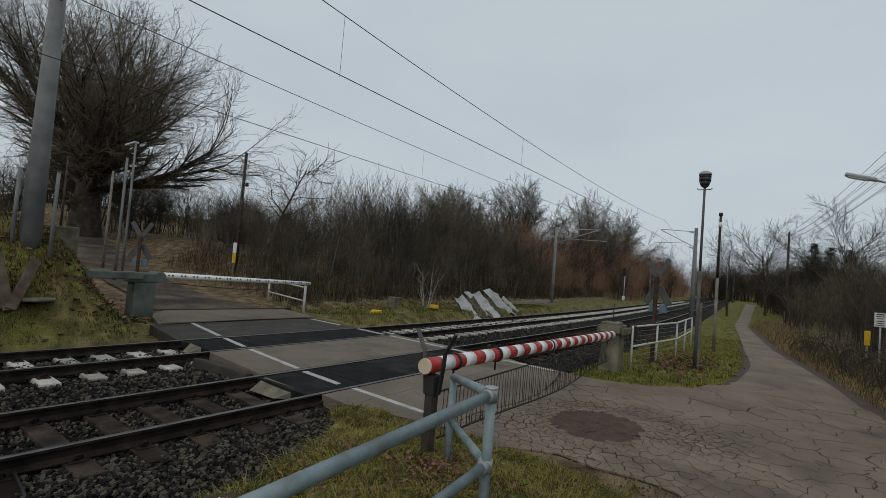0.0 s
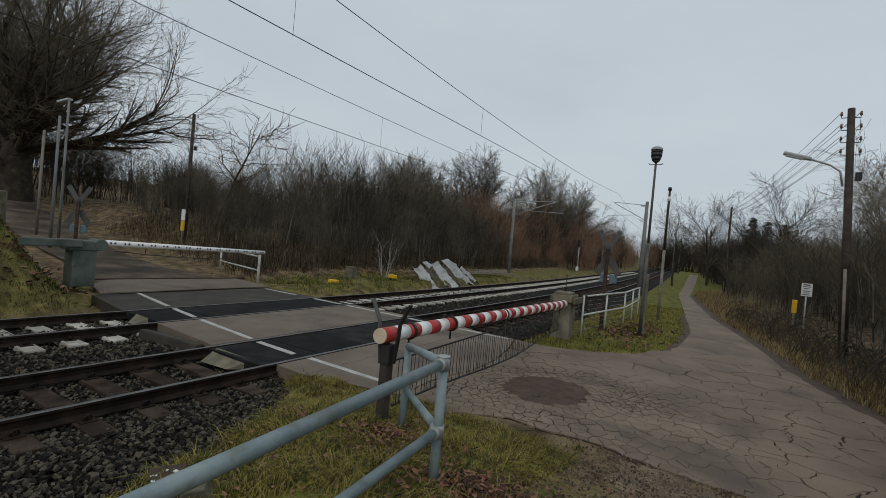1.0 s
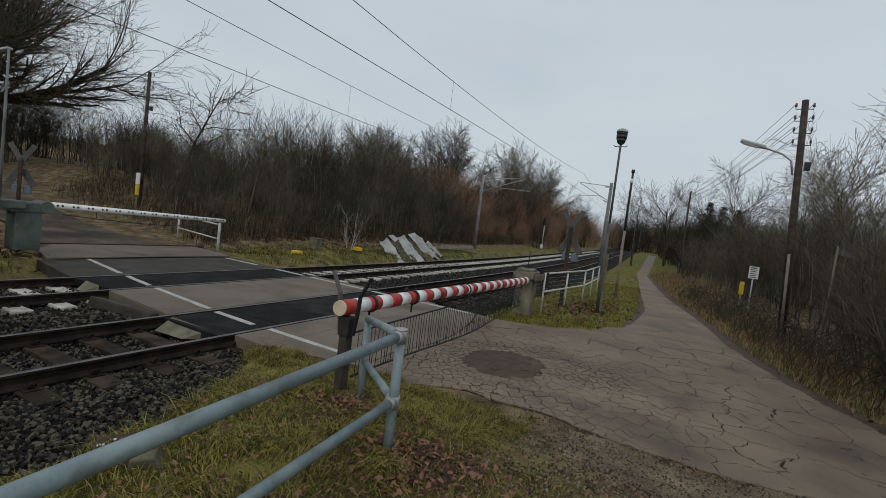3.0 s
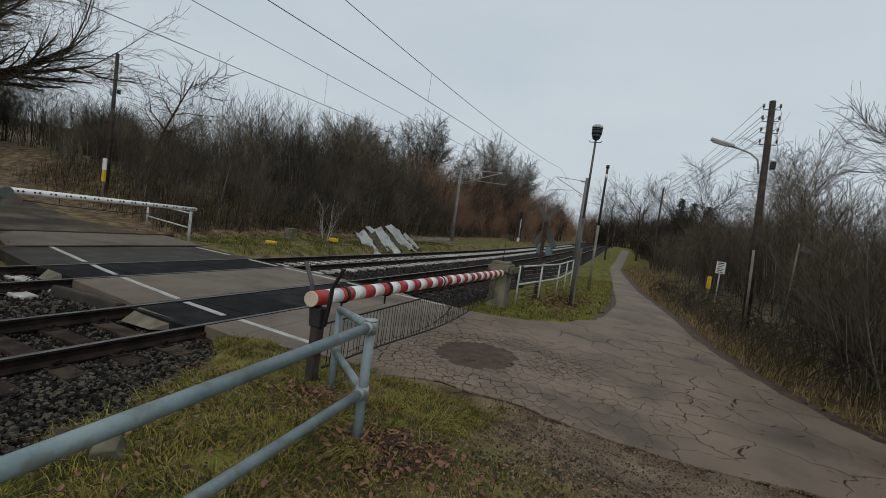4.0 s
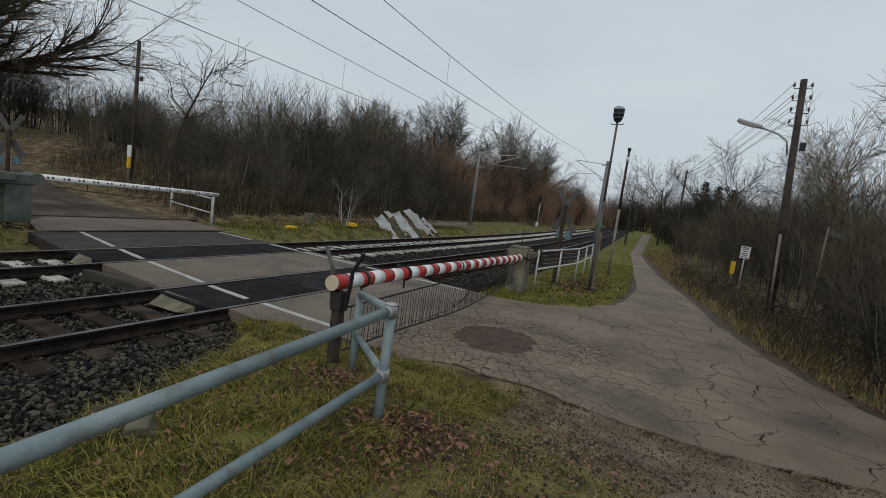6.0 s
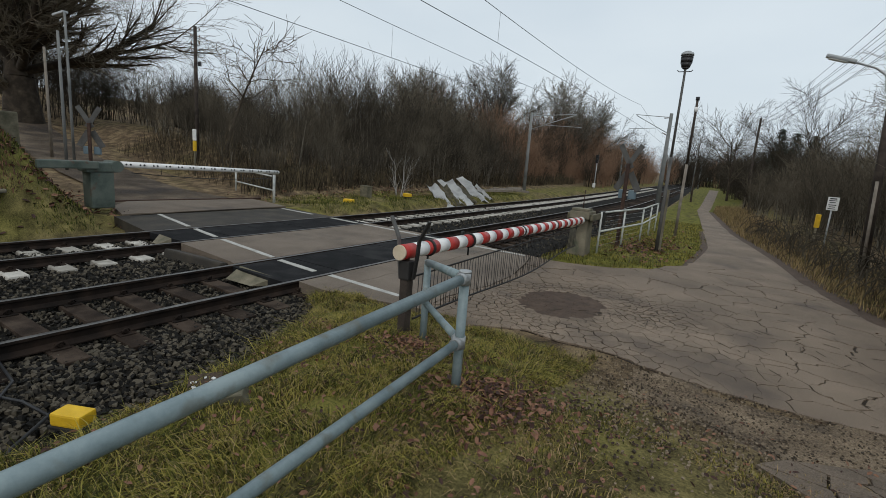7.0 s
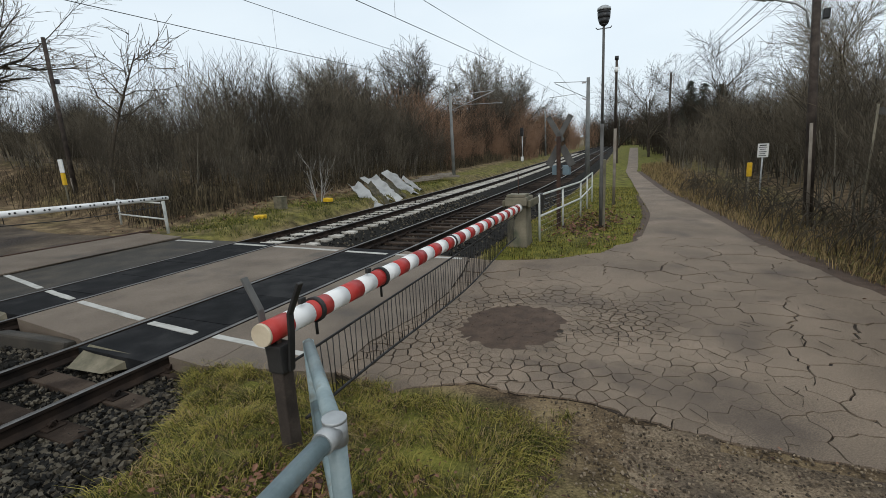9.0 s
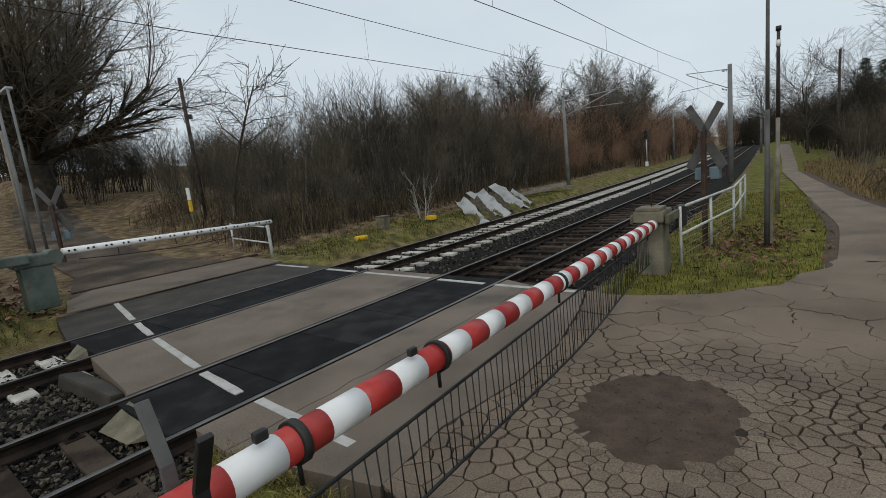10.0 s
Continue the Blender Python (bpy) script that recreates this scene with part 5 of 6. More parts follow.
def grow(out, rng, p, d, ln, r, level, cfg):
    """One branch, bending upward as it goes, with its side branches."""
    n = cfg["pieces"][level]
    last = level == len(cfg["pieces"]) - 1
    d = d.copy()
    for i in range(n):
        d = d + Vector((rng.gauss(0, 1), rng.gauss(0, 1), rng.gauss(0, 1))) * cfg["wander"][level]
        d.z += cfg["up"][level]
        d.normalize()
        q = p + d * (ln / n)
        ra, rb = r * (1 - cfg["taper"] * i / n), r * (1 - cfg["taper"] * (i + 1) / n)
        out[min(level, 2)].append((tuple(p), tuple(q), max(ra, cfg["thin"]), max(rb, cfg["thin"] * 0.7)))
        p = q
        if not last and (i + 1) / n > cfg["bare"][level]:
            for _ in range(cfg["kids"][level]):
                side = Vector((rng.gauss(0, 1), rng.gauss(0, 1), rng.gauss(0, 0.6)))
                side -= d * side.dot(d)
                side.normalize()
                ang = rng.uniform(*cfg["angle"][level])
                nd = d * math.cos(ang) + side * math.sin(ang)
                grow(out, rng, p - d * (ln / n) * rng.random() * 0.6, nd, ln * rng.uniform(*cfg["ratio"][level]), rb * rng.uniform(0.5, 0.75), level + 1, cfg)


def make_tree(name, cfg, stems, seed, label, category, mats, group=""):
    rng = random.Random(seed)
    out = [[], [], []]
    for x, y, d, ln, r, *rise in stems(rng):
        grow(out, rng, Vector((x, y, rise[0] if rise else -0.3)), Vector(d).normalized(), ln, r, 0, cfg)
    t = thing(name, 0, 0, 0, label, category, group)
    names = ("trunk", "branchwork", "crown") if category == "tree" else ("stem", "branchwork", "crown")
    for nm, segs, sides, mat in zip(names, out, cfg["sides"], mats):
        if segs:
            ob = put_mesh(nm, branch_mesh(segs, sides), mat, t)
            if category == "shrub":
                tagged(ob, kind="stuff")
    return t


SHRUB = dict(pieces=[5, 3, 2], wander=[0.06, 0.10, 0.14], up=[0.05, 0.10, 0.06], taper=0.75, bare=[0.25, 0.2, 0], kids=[2, 2, 0], angle=[(0.3, 0.75), (0.4, 0.9), (0, 0)], ratio=[(0.28, 0.5), (0.35, 0.6), (0, 0)], thin=0.008, sides=(4, 3, 3))
TREE = dict(pieces=[5, 4, 3, 2], wander=[0.05, 0.12, 0.16, 0.2], up=[0.02, 0.07, 0.06, 0.02], taper=0.7, bare=[0.3, 0.15, 0.1, 0], kids=[3, 3, 3, 0], angle=[(0.45, 0.95), (0.4, 0.85), (0.4, 0.9), (0, 0)], ratio=[(0.45, 0.65), (0.4, 0.6), (0.4, 0.6), (0, 0)], thin=0.011, sides=(8, 4, 3))
OAK = dict(pieces=[7, 5, 3, 2], wander=[0.05, 0.08, 0.12, 0.16], up=[0.045, 0.03, 0.01, 0.0], taper=0.72, bare=[0.2, 0.05, 0.0, 0], kids=[2, 2, 2, 0], angle=[(0.3, 0.7), (0.35, 0.8), (0.4, 0.9), (0, 0)], ratio=[(0.34, 0.5), (0.34, 0.5), (0.4, 0.6), (0, 0)], thin=0.0095, sides=(9, 4, 3))
ROUND = dict(OAK, thin=0.014, kids=[2, 2, 1, 0])


def shrub_stems(n, spread, hgt):
    def f(rng):
        res = []
        for _ in range(n):
            a, r = rng.uniform(0, 6.28), spread * rng.random() ** 0.5
            res.append((r * math.cos(a), r * math.sin(a), (0.22 * math.cos(a) * rng.random(), 0.22 * math.sin(a) * rng.random(), 1), hgt * rng.uniform(0.6, 1.0), rng.uniform(0.018, 0.045)))
        return res
    return f


def fan_stems(h, r, n, ln):
    """A short trunk from which limbs fan out on all sides into a round crown."""
    def f(rng):
        res = [(0, 0, (0, 0, 1), h + ln * 0.35, r)]
        for i in range(n):
            a = i * 2.4 + rng.uniform(-0.3, 0.3)
            e = radians(lerp(14, 84, ((i * 7) % n + 0.5) / n))
            res.append((0.3 * r * math.cos(a), 0.3 * r * math.sin(a), (math.cos(a) * math.cos(e), math.sin(a) * math.cos(e), math.sin(e)), ln * rng.uniform(0.92, 1.08) * lerp(1.0, 1.02, e / 1.4), r * rng.uniform(0.16, 0.27), h * lerp(0.7, 1.05, e / 1.4)))
        return res
    return f


def one_stem(h, r, lean=(0, 0)):
    return lambda rng: [(0, 0, (lean[0], lean[1], 1), h, r)]


SHRUBS = [make_tree("shrub", SHRUB, shrub_stems(17, 1.0, 5.2), 30 + i, "dense bare grey brown winter shrub", "shrub", ("stem_grey", "twig", "twig"), "woodland shrubs") for i in range(5)]
REDS = [make_tree("shrub", SHRUB, shrub_stems(13, 1.0, 5.0), 50 + i, "dense bare reddish brown winter shrub", "shrub", ("twig_red", "twig_red", "twig_red"), "reddish shrubs") for i in range(2)]
TALLS = [make_tree("tree", TREE, one_stem(8.0, 0.17), 60 + i, "slender bare winter tree", "tree", ("bark", "twig", "twig"), "bare trees") for i in range(4)]
rng = random.Random(77)
used = set()


far_scrub = []


def plant(kind, x, y, s, sink=0.0, tilt=4):
    src = next((k for k in kind if k not in used), None) or kind[rng.randrange(len(kind))]
    m = pose(x, y, height(x, y) - sink, rng.uniform(-tilt, tilt), rng.uniform(-tilt, tilt), rng.uniform(0, 360))
    if kind in (SHRUBS, REDS) and src in used and (y > 44 or x < -30):
        far_scrub.append((src, m @ Matrix.Diagonal((s * rng.uniform(0.9, 1.15), s * rng.uniform(0.9, 1.15), s, 1))))
        return None
    if src not in used:
        used.add(src)
        ob = src
        ob.matrix_world = m
    else:
        ob = copy_thing(src, m)
    ob.scale = (s * rng.uniform(0.9, 1.15), s * rng.uniform(0.9, 1.15), s)
    return ob


# woods along the far side of the line
y = 14.5
while y < 75:
    for row, x0 in enumerate((-11.6, -13.2, -15.2, -17.8, -21.0)):
        if row > 2 and rng.random() < 0.3:
            continue
        u = x0 + rng.uniform(-0.7, 0.7) - (1.5 * sm(18, 14, y) if row == 0 else 0)
        kind = REDS if (y > 40 and rng.random() < 0.65) else SHRUBS
        hgt = (0.5, 0.72, 0.86, 0.95, 1.0)[row] * rng.uniform(0.82, 1.12) * lerp(0.58, 1.12, sm(13.5, 24, y))
        plant(kind, u + bend(y), y + rng.uniform(-0.8, 0.8), hgt)
    y += 1.75 if y < 40 else 2.4
for _ in range(34):
    plant(SHRUBS, rng.uniform(-34, -20.5), rng.uniform(15.5, 26), rng.uniform(0.4, 0.6))
for _ in range(30):
    plant(SHRUBS, rng.uniform(-60, -32), rng.uniform(13, 32), rng.uniform(0.6, 1.0))
for _ in range(26):
    plant(SHRUBS, rng.uniform(-75, -50), rng.uniform(-10, 18), rng.uniform(0.8, 1.2), 0.6)
# right side of the lane
y = 4.5
while y < 15:
    plant(SHRUBS, lerp(10.9, 9.75, sm(5, 11, y)) + rng.uniform(-0.2, 0.3), y, rng.uniform(0.42, 0.6), 0.1, 9)
    y += 1.1
y = 6.5
while y < 60:
    for row, x0 in enumerate((10.6, 12.4, 14.8)):
        e = 0.0 if y < 14 else lerp(0, -3.4, sm(14, 40, y))
        if y < 10 and row == 0:
            continue
        plant(SHRUBS, x0 + e + bend(y) * 0.4 + rng.uniform(-0.6, 0.6), y + rng.uniform(-0.7, 0.7), (0.58, 0.70, 0.80)[row] * rng.uniform(0.8, 1.12))
    y += 1.9 if y < 30 else 3.0
# distance
y = 62
while y < 135:
    for x0 in (-9.5, -12.5, -16.0, 7.5, 10.5, 14.0):
        plant(REDS if x0 < 0 and rng.random() < 0.85 else SHRUBS, x0 + bend(y) + rng.uniform(-1, 1) - (0 if x0 < 0 else -1.0), y + rng.uniform(-1.2, 1.2), rng.uniform(0.85, 1.2) * (0.95 if x0 > -10 else 1.15 if x0 > -14 else 1.35))
    y += 3.2
for _ in range(60):
    yy = rng.uniform(85, 190)
    xx = rng.uniform(-60, 45)
    if -7 < xx - bend(yy) < 6 and yy < 165:
        continue
    plant(SHRUBS if rng.random() < 0.6 else REDS, xx, yy, rng.uniform(1.1, 1.7))
# the line and the lane close into woods
for _ in range(46):
    yy = rng.uniform(150, 185)
    plant(SHRUBS if rng.random() < 0.7 else REDS, bend(yy) + rng.uniform(-9, 14), yy, rng.uniform(1.2, 1.9))
for x, y, s in ((-24, 40, 0.8), (3.7, 62, 0.85), (7.8, 58, 0.7), (1.3, 50, 0.6), (9.5, 52, 0.8), (12.5, 27, 0.65), (14.0, 19, 0.6), (14, 38, 0.75), (13.4, 11.5, 0.6)):
    plant(TALLS, x, y, s)

CROWNS = [make_tree("tree", ROUND, fan_stems(3.4, 0.3, 13, 5.2), 120 + i, "tall bare tree with a rounded crown above the woods", "tree", ("bark", "stem_grey", "stem_grey"), "crowned trees") for i in range(2)]
for x, y, s in ((-25.4, 60, 1.22), (-27.2, 45, 0.85), (-21.6, 75, 1.3), (-17.4, 79, 1.1), (-30.5, 52, 0.9), (-18.2, 70, 0.85)):
    plant(CROWNS, x, y, s)


def join_far():
    """The far scrub, past counting, as one mesh."""
    for red, mat, label in ((False, "twig", "far grey brown bare scrub behind the line"), (True, "twig_red", "far reddish brown bare scrub beside the line")):
        vs, fs, base = [], [], 0
        for src, m in far_scrub:
            if (src in REDS) != red:
                continue
            mm = np.array(m)
            for ch in src.children:
                me = ch.data
                co = np.empty(len(me.vertices) * 3)
                me.vertices.foreach_get("co", co)
                co = co.reshape(-1, 3) @ mm[:3, :3].T + mm[:3, 3]
                ix = np.empty(len(me.loops), dtype=np.int64)
                me.loops.foreach_get("vertex_index", ix)
                vs.append(co)
                fs.append(ix.reshape(-1, 4) + base)
                base += len(co)
        if vs:
            v, f = np.concatenate(vs), np.concatenate(fs)
            me = bpy.data.meshes.new("far_scrub")
            me.vertices.add(len(v))
            me.vertices.foreach_set("co", v.ravel())
            me.loops.add(f.size)
            me.loops.foreach_set("vertex_index", f.ravel().astype(np.int32))
            me.polygons.add(len(f))
            me.polygons.foreach_set("loop_start", np.arange(0, f.size, 4, dtype=np.int32))
            me.update(calc_edges=True)
            tagged(put_mesh("far_scrub", me, mat), label, "scrub", kind="stuff")


join_far()
oak = make_tree("oak_tree", OAK, fan_stems(4.0, 1.1, 30, 8.6), 5, "broad bare old oak tree on the bank", "tree", ("bark", "bark", "twig"))
oak.matrix_world = pose(-32.6, 11.3, height(-32.6, 11.3), 0, 0, 30)
FRUIT = dict(SHRUB, pieces=[7, 4, 3], bare=[0.55, 0.15, 0], wander=[0.10, 0.22, 0.3], up=[0.0, 0.0, 0.02], kids=[4, 3, 0], angle=[(0.5, 1.1), (0.5, 1.1), (0, 0)], ratio=[(0.22, 0.42), (0.4, 0.6), (0, 0)], thin=0.014)
fruit = make_tree("fruit_tree", FRUIT, one_stem(6.4, 0.11, (0.14, 0.05)), 9, "crooked bare tree rising above the shrubs", "tree", ("bark", "bark", "twig"))
fruit.matrix_world = pose(-17.6, 15.2, height(-17.6, 15.2), 0, 0, 0)
birch = make_tree("sapling", dict(SHRUB, kids=[2, 1, 0]), shrub_stems(4, 0.15, 2.6), 14, "small pale bare sapling on the verge", "tree", ("birch", "birch", "twig"))
birch.matrix_world = pose(-9.4, 19.6, height(-9.4, 19.6))


def conifer(x, y, h, seed):
    r = random.Random(seed)
    t = thing("conifer", x, y, height(x, y), "dark green conifer behind the lane hedge", "tree", "conifers")
    bm = B()
    rod(bm, (0, 0, -0.3), (0, 0, h * 0.95), 0.13, 0.02, n=8)
    part("trunk", bm, "bark", t)
    verts, faces = [], []
    for _ in range(1500):
        z = h * (0.12 + 0.88 * r.random())
        reach = (h - z) * 0.26 + 0.1
        a, q = r.uniform(0, 6.28), reach * r.uniform(0.3, 1.0)
        c = Vector((q * math.cos(a), q * math.sin(a), z - q * 0.25))
        out = Vector((math.cos(a), math.sin(a), -0.35)) * r.uniform(0.25, 0.5)
        side = Vector((-math.sin(a), math.cos(a), r.uniform(-0.4, 0.4))) * r.uniform(0.03, 0.08)
        k = len(verts)
        verts += [tuple(c - side), tuple(c + side), tuple(c + out + side * 0.3), tuple(c + out - side * 0.3)]
        faces.append((k, k + 1, k + 2, k + 3))
    raw("crown", verts, faces, "conifer", t)


for i, (x, y, h) in enumerate(((7.6, 60, 7.6), (9.0, 63, 7.2), (10.3, 59, 6.6))):
    conifer(x, y, h, 90 + i)


# ---- grass, brush and leaves ----
def blades(name, count, spot, hgt, width, mat, label, category, seed, lean=0.5):
    """Many bent blades on the ground where spot() allows."""
    r = random.Random(seed)
    verts, faces = [], []
    made = tries = 0
    while made < count and tries < count * 8:
        tries += 1
        p = spot(r)
        if p is None:
            continue
        x, y, f = p
        z = height(x, y) - 0.01
        h = r.uniform(*hgt) * f
        a = r.uniform(0, 6.28)
        b = 9.0 * noise.noise((x * 0.9, y * 0.9, seed)) + r.gauss(0, 0.9)
        lx, ly = math.cos(b) * h * lean * r.random(), math.sin(b) * h * lean * r.random()
        wx, wy = math.cos(a) * width, math.sin(a) * width
        k = len(verts)
        verts += [(x - wx, y - wy, z), (x + wx, y + wy, z), (x + lx * 0.45 + wx * 0.7, y + ly * 0.45 + wy * 0.7, z + h * 0.6), (x + lx * 0.45 - wx * 0.7, y + ly * 0.45 - wy * 0.7, z + h * 0.6), (x + lx * 1.3, y + ly * 1.3, z + h * max(0.12, 1 - 0.42 * lean * r.random() - 0.15))]
        faces += [(k, k + 1, k + 2, k + 3), (k + 3, k + 2, k + 4)]
        made += 1
    tagged(raw(name, verts, faces, mat), label, category, kind="stuff")


def near_grass(r):
    x, y = r.uniform(0.3, 4.8), r.uniform(-1.6, 5.35)
    d = x - turf_edge(y) + 0.35 * noise.noise((x * 1.5, y * 1.5, 0))
    if r.random() > sm(-0.05, 0.3, d) * sm(5.35, 5.05, y + 0.25 * noise.noise((x * 2, y, 4))):
        return None
    c = noise.noise((x * 3.2, y * 3.2, 7))
    if r.random() > 0.55 + 1.1 * c:
        return None
    return x, y, 0.7 + 0.9 * max(0.0, c)


def side_grass(r):
    x, y = r.uniform(4.4, 8.5), r.uniform(-1.5, 4.9)
    if noise.noise((x * 1.1, y * 1.1, 2)) + 0.25 < r.random() * 0.8 + 0.35 * sm(2.2, 4.6, y):
        return None
    return x, y, 0.7


def island_grass(r):
    x, y = r.uniform(1.7, 5.1), r.uniform(10.8, 26)
    if inside((x, y), AREA) or (y > 13.3 and x > lerp(5.0, 4.2, sm(17, 27, y))) or (y < 11.3 and x < 1.8):
        return None
    return x, y, 0.8 + 0.5 * noise.noise((x, y, 1))


def left_grass(r):
    if r.random() < 0.55:
        x, y = r.uniform(-10.2, -7.0), r.uniform(12.0, 32)
    else:
        x, y = r.uniform(-10.5, -7.0), r.uniform(-2, 5.2)
    if noise.noise((x * 0.9, y * 0.9, 11)) < r.uniform(-0.5, 0.25):
        return None
    return x + bend(y), y, 0.9


def right_dry(r):
    y = r.uniform(6, 45)
    x0 = lane_right(y) + 0.1
    x = x0 + 0.15 + abs(r.gauss(0, 1.1))
    return x, y, 0.6 + 0.5 * min(1.5, x - x0)


def wood_edge(r):
    if r.random() < 0.8:
        y = r.uniform(12.5, 60)
        return -10.6 - abs(r.gauss(0, 1.5)) + bend(y), y, 1.0
    return r.uniform(-24, -11), r.uniform(12.3, 15) + r.random() * 1.5, 0.8


def bank_dry(r):
    x, y = r.uniform(-16, -7.6), r.uniform(-3, 5.0)
    if noise.noise((x * 0.8, y * 0.8, 19)) < r.uniform(-0.3, 0.3):
        return None
    return x, y, 0.8


blades("grass", 52000, near_grass, (0.05, 0.17), 0.0034, "grass_blade", "rough green winter grass beside the ballast", "grass", 1, 1.7)
blades("grass", 24000, side_grass, (0.03, 0.09), 0.0034, "grass_blade", "sparse short winter grass in dirt", "grass", 2, 0.9)
blades("grass", 16000, island_grass, (0.05, 0.15), 0.006, "grass_blade", "green grass round the barrier post and railing", "grass", 3, 0.7)
blades("grass", 20000, left_grass, (0.06, 0.2), 0.008, "verge_blade", "green grass on the far verge and bank", "grass", 4, 0.7)
blades("dry_grass", 26000, near_grass, (0.05, 0.14), 0.0028, "dry_blade", "pale dry grass stalks among the green", "grass", 5, 1.8)
blades("dry_grass", 22000, side_grass, (0.04, 0.11), 0.0028, "dry_blade", "flattened dry grass in the dirt", "grass", 15, 1.9)
blades("dry_grass", 12000, right_dry, (0.15, 0.5), 0.006, "dry_blade", "tall dry brown grass along the lane hedge", "grass", 6, 0.7)
blades("grass", 2600, right_dry, (0.08, 0.3), 0.005, "grass_blade", "green tufts at the foot of the hedge", "grass", 16, 0.9)
blades("underbrush", 12000, wood_edge, (0.4, 1.5), 0.011, "brush", "brown dry underbrush along the woodland edge", "brush", 7, 0.6)
blades("dry_grass", 12000, bank_dry, (0.08, 0.3), 0.010, "leaf_litter", "rust brown dead bracken on the bank", "grass", 8, 0.9)


def make_brambles():
    """Arching thorny canes at the foot of the hedge."""
    r = random.Random(41)
    segs = []
    for _ in range(420):
        y = r.uniform(6.8, 24)
        x0 = lane_right(y) + 0.75
        x = x0 + r.uniform(0.0, 1.4)
        a = r.uniform(0, 6.28)
        ln, h = r.uniform(0.7, 1.7), r.uniform(0.5, 1.5)
        if math.cos(a) < -0.2:
            ln = min(ln, (x - x0) + 0.35)
        pts = []
        for k in range(8):
            t = k / 7
            px, py = x + math.cos(a) * ln * t, y + math.sin(a) * ln * t
            pts.append((px, py, height(px, py) + 0.0 + h * 4 * t * (1 - t * 0.9) * 0.55 + r.uniform(-0.03, 0.03)))
        rad = r.uniform(0.005, 0.011)
        for p, q in zip(pts, pts[1:]):
            segs.append((p, q, rad, rad * 0.9))
    tagged(put_mesh("brambles", branch_mesh(segs, 4), "twig"), "tangle of arching bare bramble canes below the hedge", "brambles", kind="stuff")


make_brambles()


def make_leaves():
    """Curled brown leaves lying in drifts."""
    r = random.Random(31)
    verts, faces = [], []
    for cx, cy, sx, sy, n, s in ((4.62, 2.9, 0.2, 0.24, 800, 0.026), (3.55, 3.5, 0.22, 0.25, 560, 0.025), (4.6, 2.9, 0.6, 0.6, 300, 0.022), (5.3, 1.8, 1.0, 1.2, 900, 0.020), (3.3, 2.4, 0.7, 1.2, 500, 0.020), (3.6, 1.8, 0.9, 1.3, 200, 0.018), (6.3, 3.6, 1.6, 1.0, 320, 0.016), (8.5, 4.0, 1.6, 0.8, 150, 0.017), (9.0, 12.0, 0.5, 3.0, 700, 0.035), (3.6, 15.5, 0.5, 1.6, 420, 0.06), (-9.4, 3.2, 1.2, 1.8, 700, 0.07), (-12, 5.0, 2.5, 0.8, 400, 0.08), (-10.5, 20, 0.8, 5.0, 500, 0.07)):
        for _ in range(n):
            x, y = r.gauss(cx, sx), r.gauss(cy, sy)
            if inside((x, y), AREA) and r.random() < 0.85:
                continue
            z = height(x, y) + r.uniform(0.012, 0.075)
            m = Matrix.Translation((x, y, z)) @ Euler((r.gauss(0, 0.4), r.gauss(0, 0.4), r.uniform(0, 6.28))).to_matrix().to_4x4()
            q = s * r.uniform(0.6, 1.3)
            k = len(verts)
            for vx, vy, vz in ((-1, 0, 0), (-0.3, -0.5, 0.15), (0.6, -0.4, 0.2), (1, 0, 0.05), (0.5, 0.45, 0.25), (-0.4, 0.5, 0.2), (0, 0, -0.05)):
                verts.append(tuple(m @ Vector((vx * q, vy * q, vz * q))))
            faces += [(k, k + 1, k + 6), (k + 1, k + 2, k + 6), (k + 2, k + 3, k + 6), (k + 3, k + 4, k + 6), (k + 4, k + 5, k + 6), (k + 5, k, k + 6)]
    tagged(raw("fallen_leaves", verts, faces, "leaf_litter"), "drifts of curled reddish brown fallen leaves", "leaves", kind="stuff")


make_leaves()


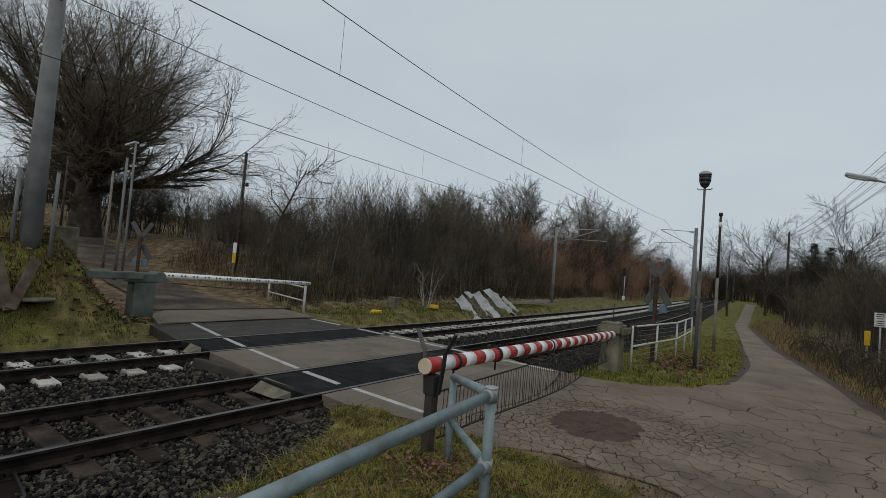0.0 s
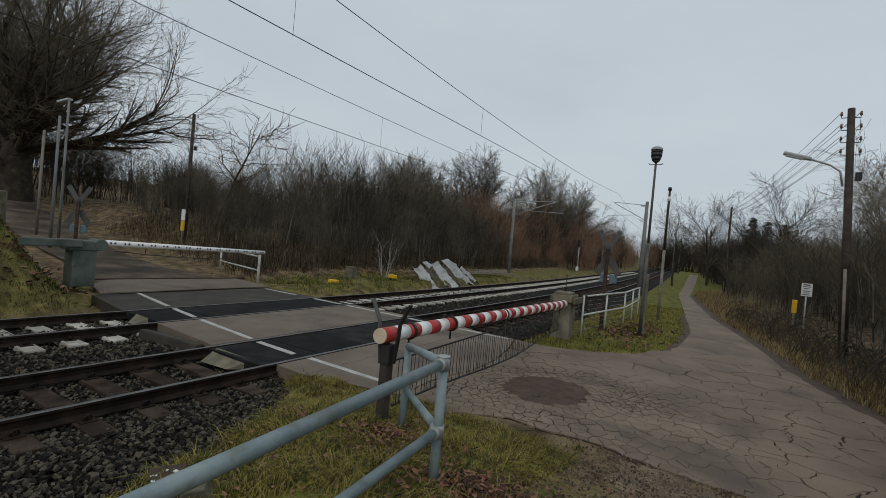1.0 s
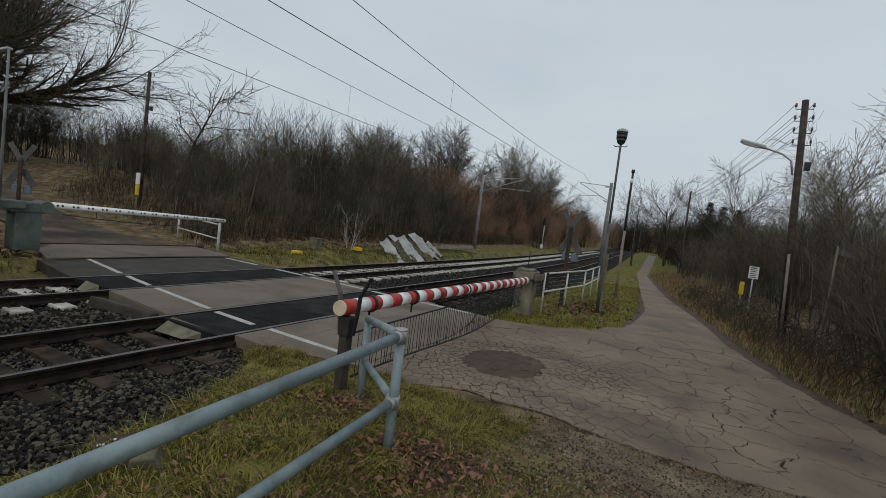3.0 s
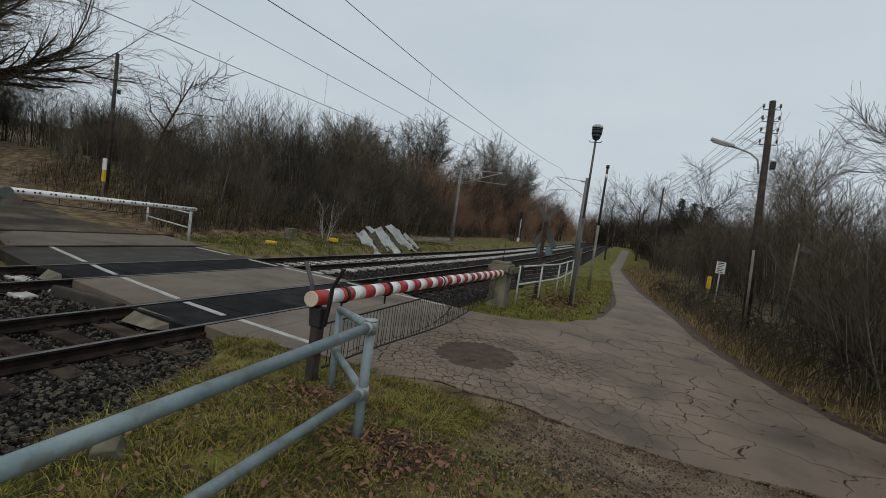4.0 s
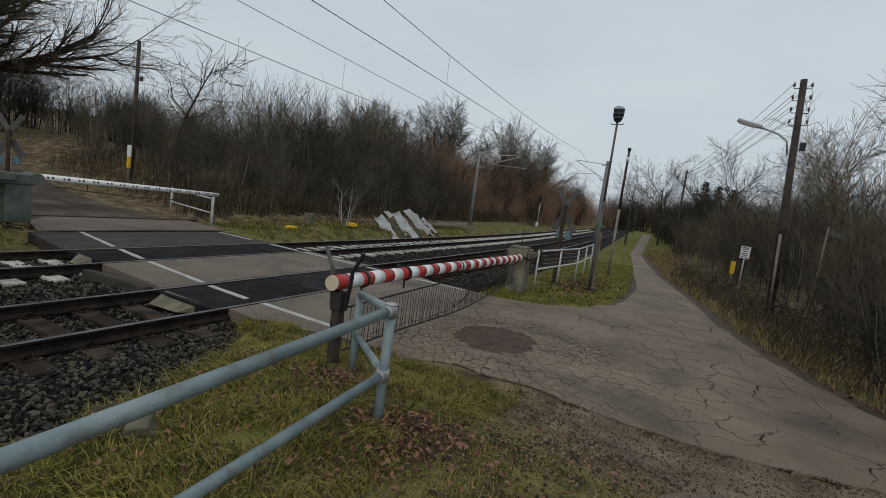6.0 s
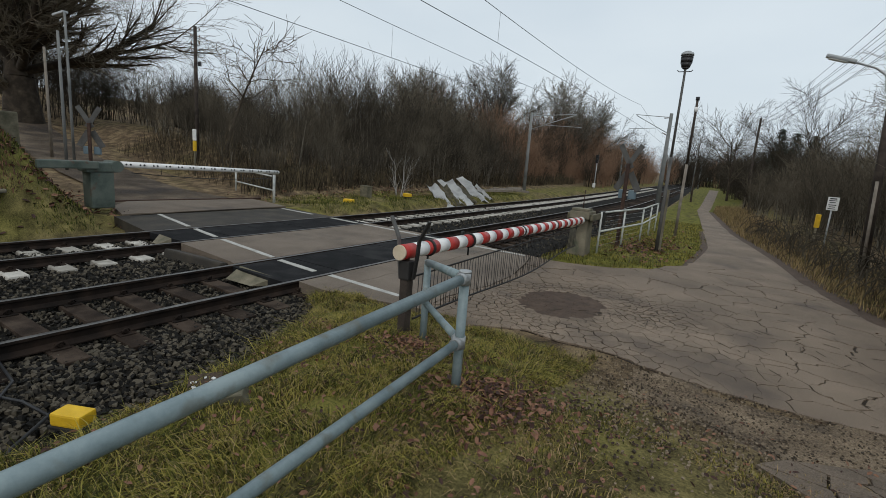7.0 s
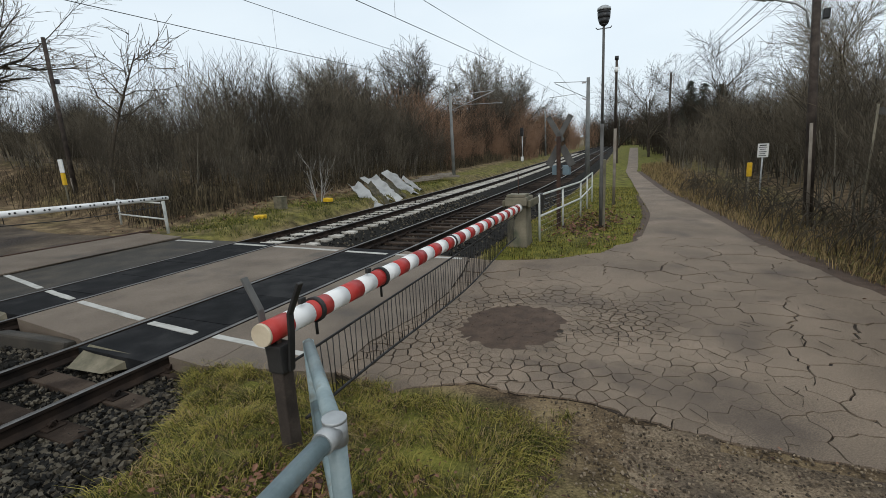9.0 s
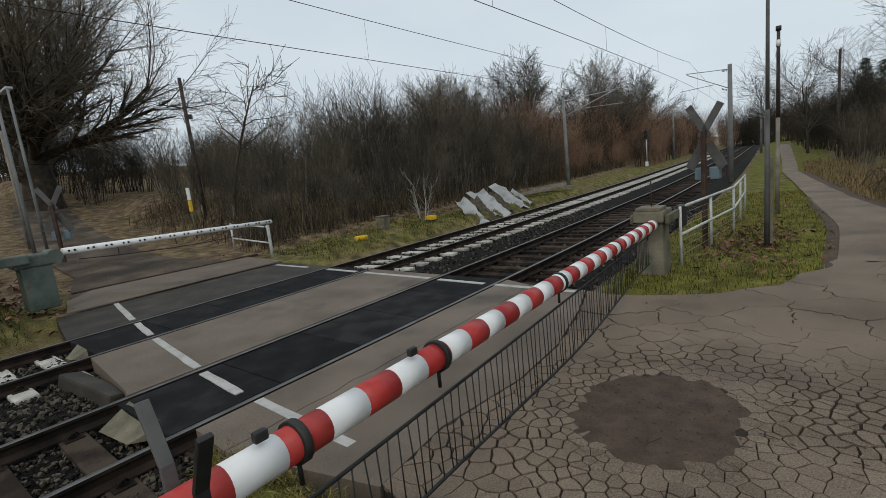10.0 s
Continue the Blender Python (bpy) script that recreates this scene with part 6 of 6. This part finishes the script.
def make_twigs():
    """Small broken sticks on dirt and asphalt."""
    r = random.Random(51)
    segs = []
    for _ in range(260):
        x, y = r.uniform(3.4, 10.5), r.uniform(0.2, 9.5)
        a, ln = r.uniform(0, 6.28), r.uniform(0.03, 0.22)
        z = max(height(x, y), 0.0 if inside((x, y), AREA) else -1) + 0.012
        q = (x + math.cos(a) * ln, y + math.sin(a) * ln, z + r.uniform(0, 0.02))
        segs.append(((x, y, z), q, 0.004, 0.003))
    tagged(put_mesh("broken_twigs", branch_mesh(segs, 4), "bark"), "small broken dark twigs scattered on the ground", "twigs", kind="stuff")


make_twigs()


def old_patch():
    """A scrap of older cracked asphalt showing through the gravel."""
    r = random.Random(61)
    poly = [(6.25, 3.5), (6.45, 3.85), (7.0, 4.35), (7.8, 4.25), (8.3, 3.3), (7.6, 2.75), (6.6, 3.1)]
    seeds = [(6.2 + 0.3 * i + r.uniform(-0.1, 0.1), 2.8 + 0.3 * j + r.uniform(-0.1, 0.1)) for i in range(8) for j in range(6)]
    seeds = [p for p in seeds if inside(p, poly)]
    t = tagged(new("asphalt_patch"), "scrap of older cracked grey asphalt in the gravel", "asphalt", kind="structure")
    for p in seeds:
        sub = list(poly)
        for q in seeds:
            if q is p:
                continue
            mx, my, nx, ny = (p[0] + q[0]) / 2, (p[1] + q[1]) / 2, q[0] - p[0], q[1] - p[1]
            res = []
            for a, b in zip(sub, sub[1:] + sub[:1]):
                da, db = (a[0] - mx) * nx + (a[1] - my) * ny, (b[0] - mx) * nx + (b[1] - my) * ny
                if da <= 0:
                    res.append(a)
                if da * db < 0:
                    k = da / (da - db)
                    res.append((lerp(a[0], b[0], k), lerp(a[1], b[1], k)))
            sub = res
        if len(sub) < 3:
            continue
        cx, cy = sum(v[0] for v in sub) / len(sub), sum(v[1] for v in sub) / len(sub)
        bm = B()
        hi = [bm.verts.new((cx + (x - cx) * 0.93, cy + (y - cy) * 0.93, height(cx, cy) + (height(x, y) - height(cx, cy)) * 0.9 + 0.03)) for x, y in sub]
        lo = [bm.verts.new((v.co.x, v.co.y, v.co.z - 0.06)) for v in hi]
        bm.faces.new(hi)
        for i in range(len(hi)):
            k = (i + 1) % len(hi)
            bm.faces.new((lo[i], lo[k], hi[k], hi[i]))
        bmesh.ops.recalc_face_normals(bm, faces=bm.faces)
        part("asphalt_piece", bm, "asphalt", t)


old_patch()
make_cracked()
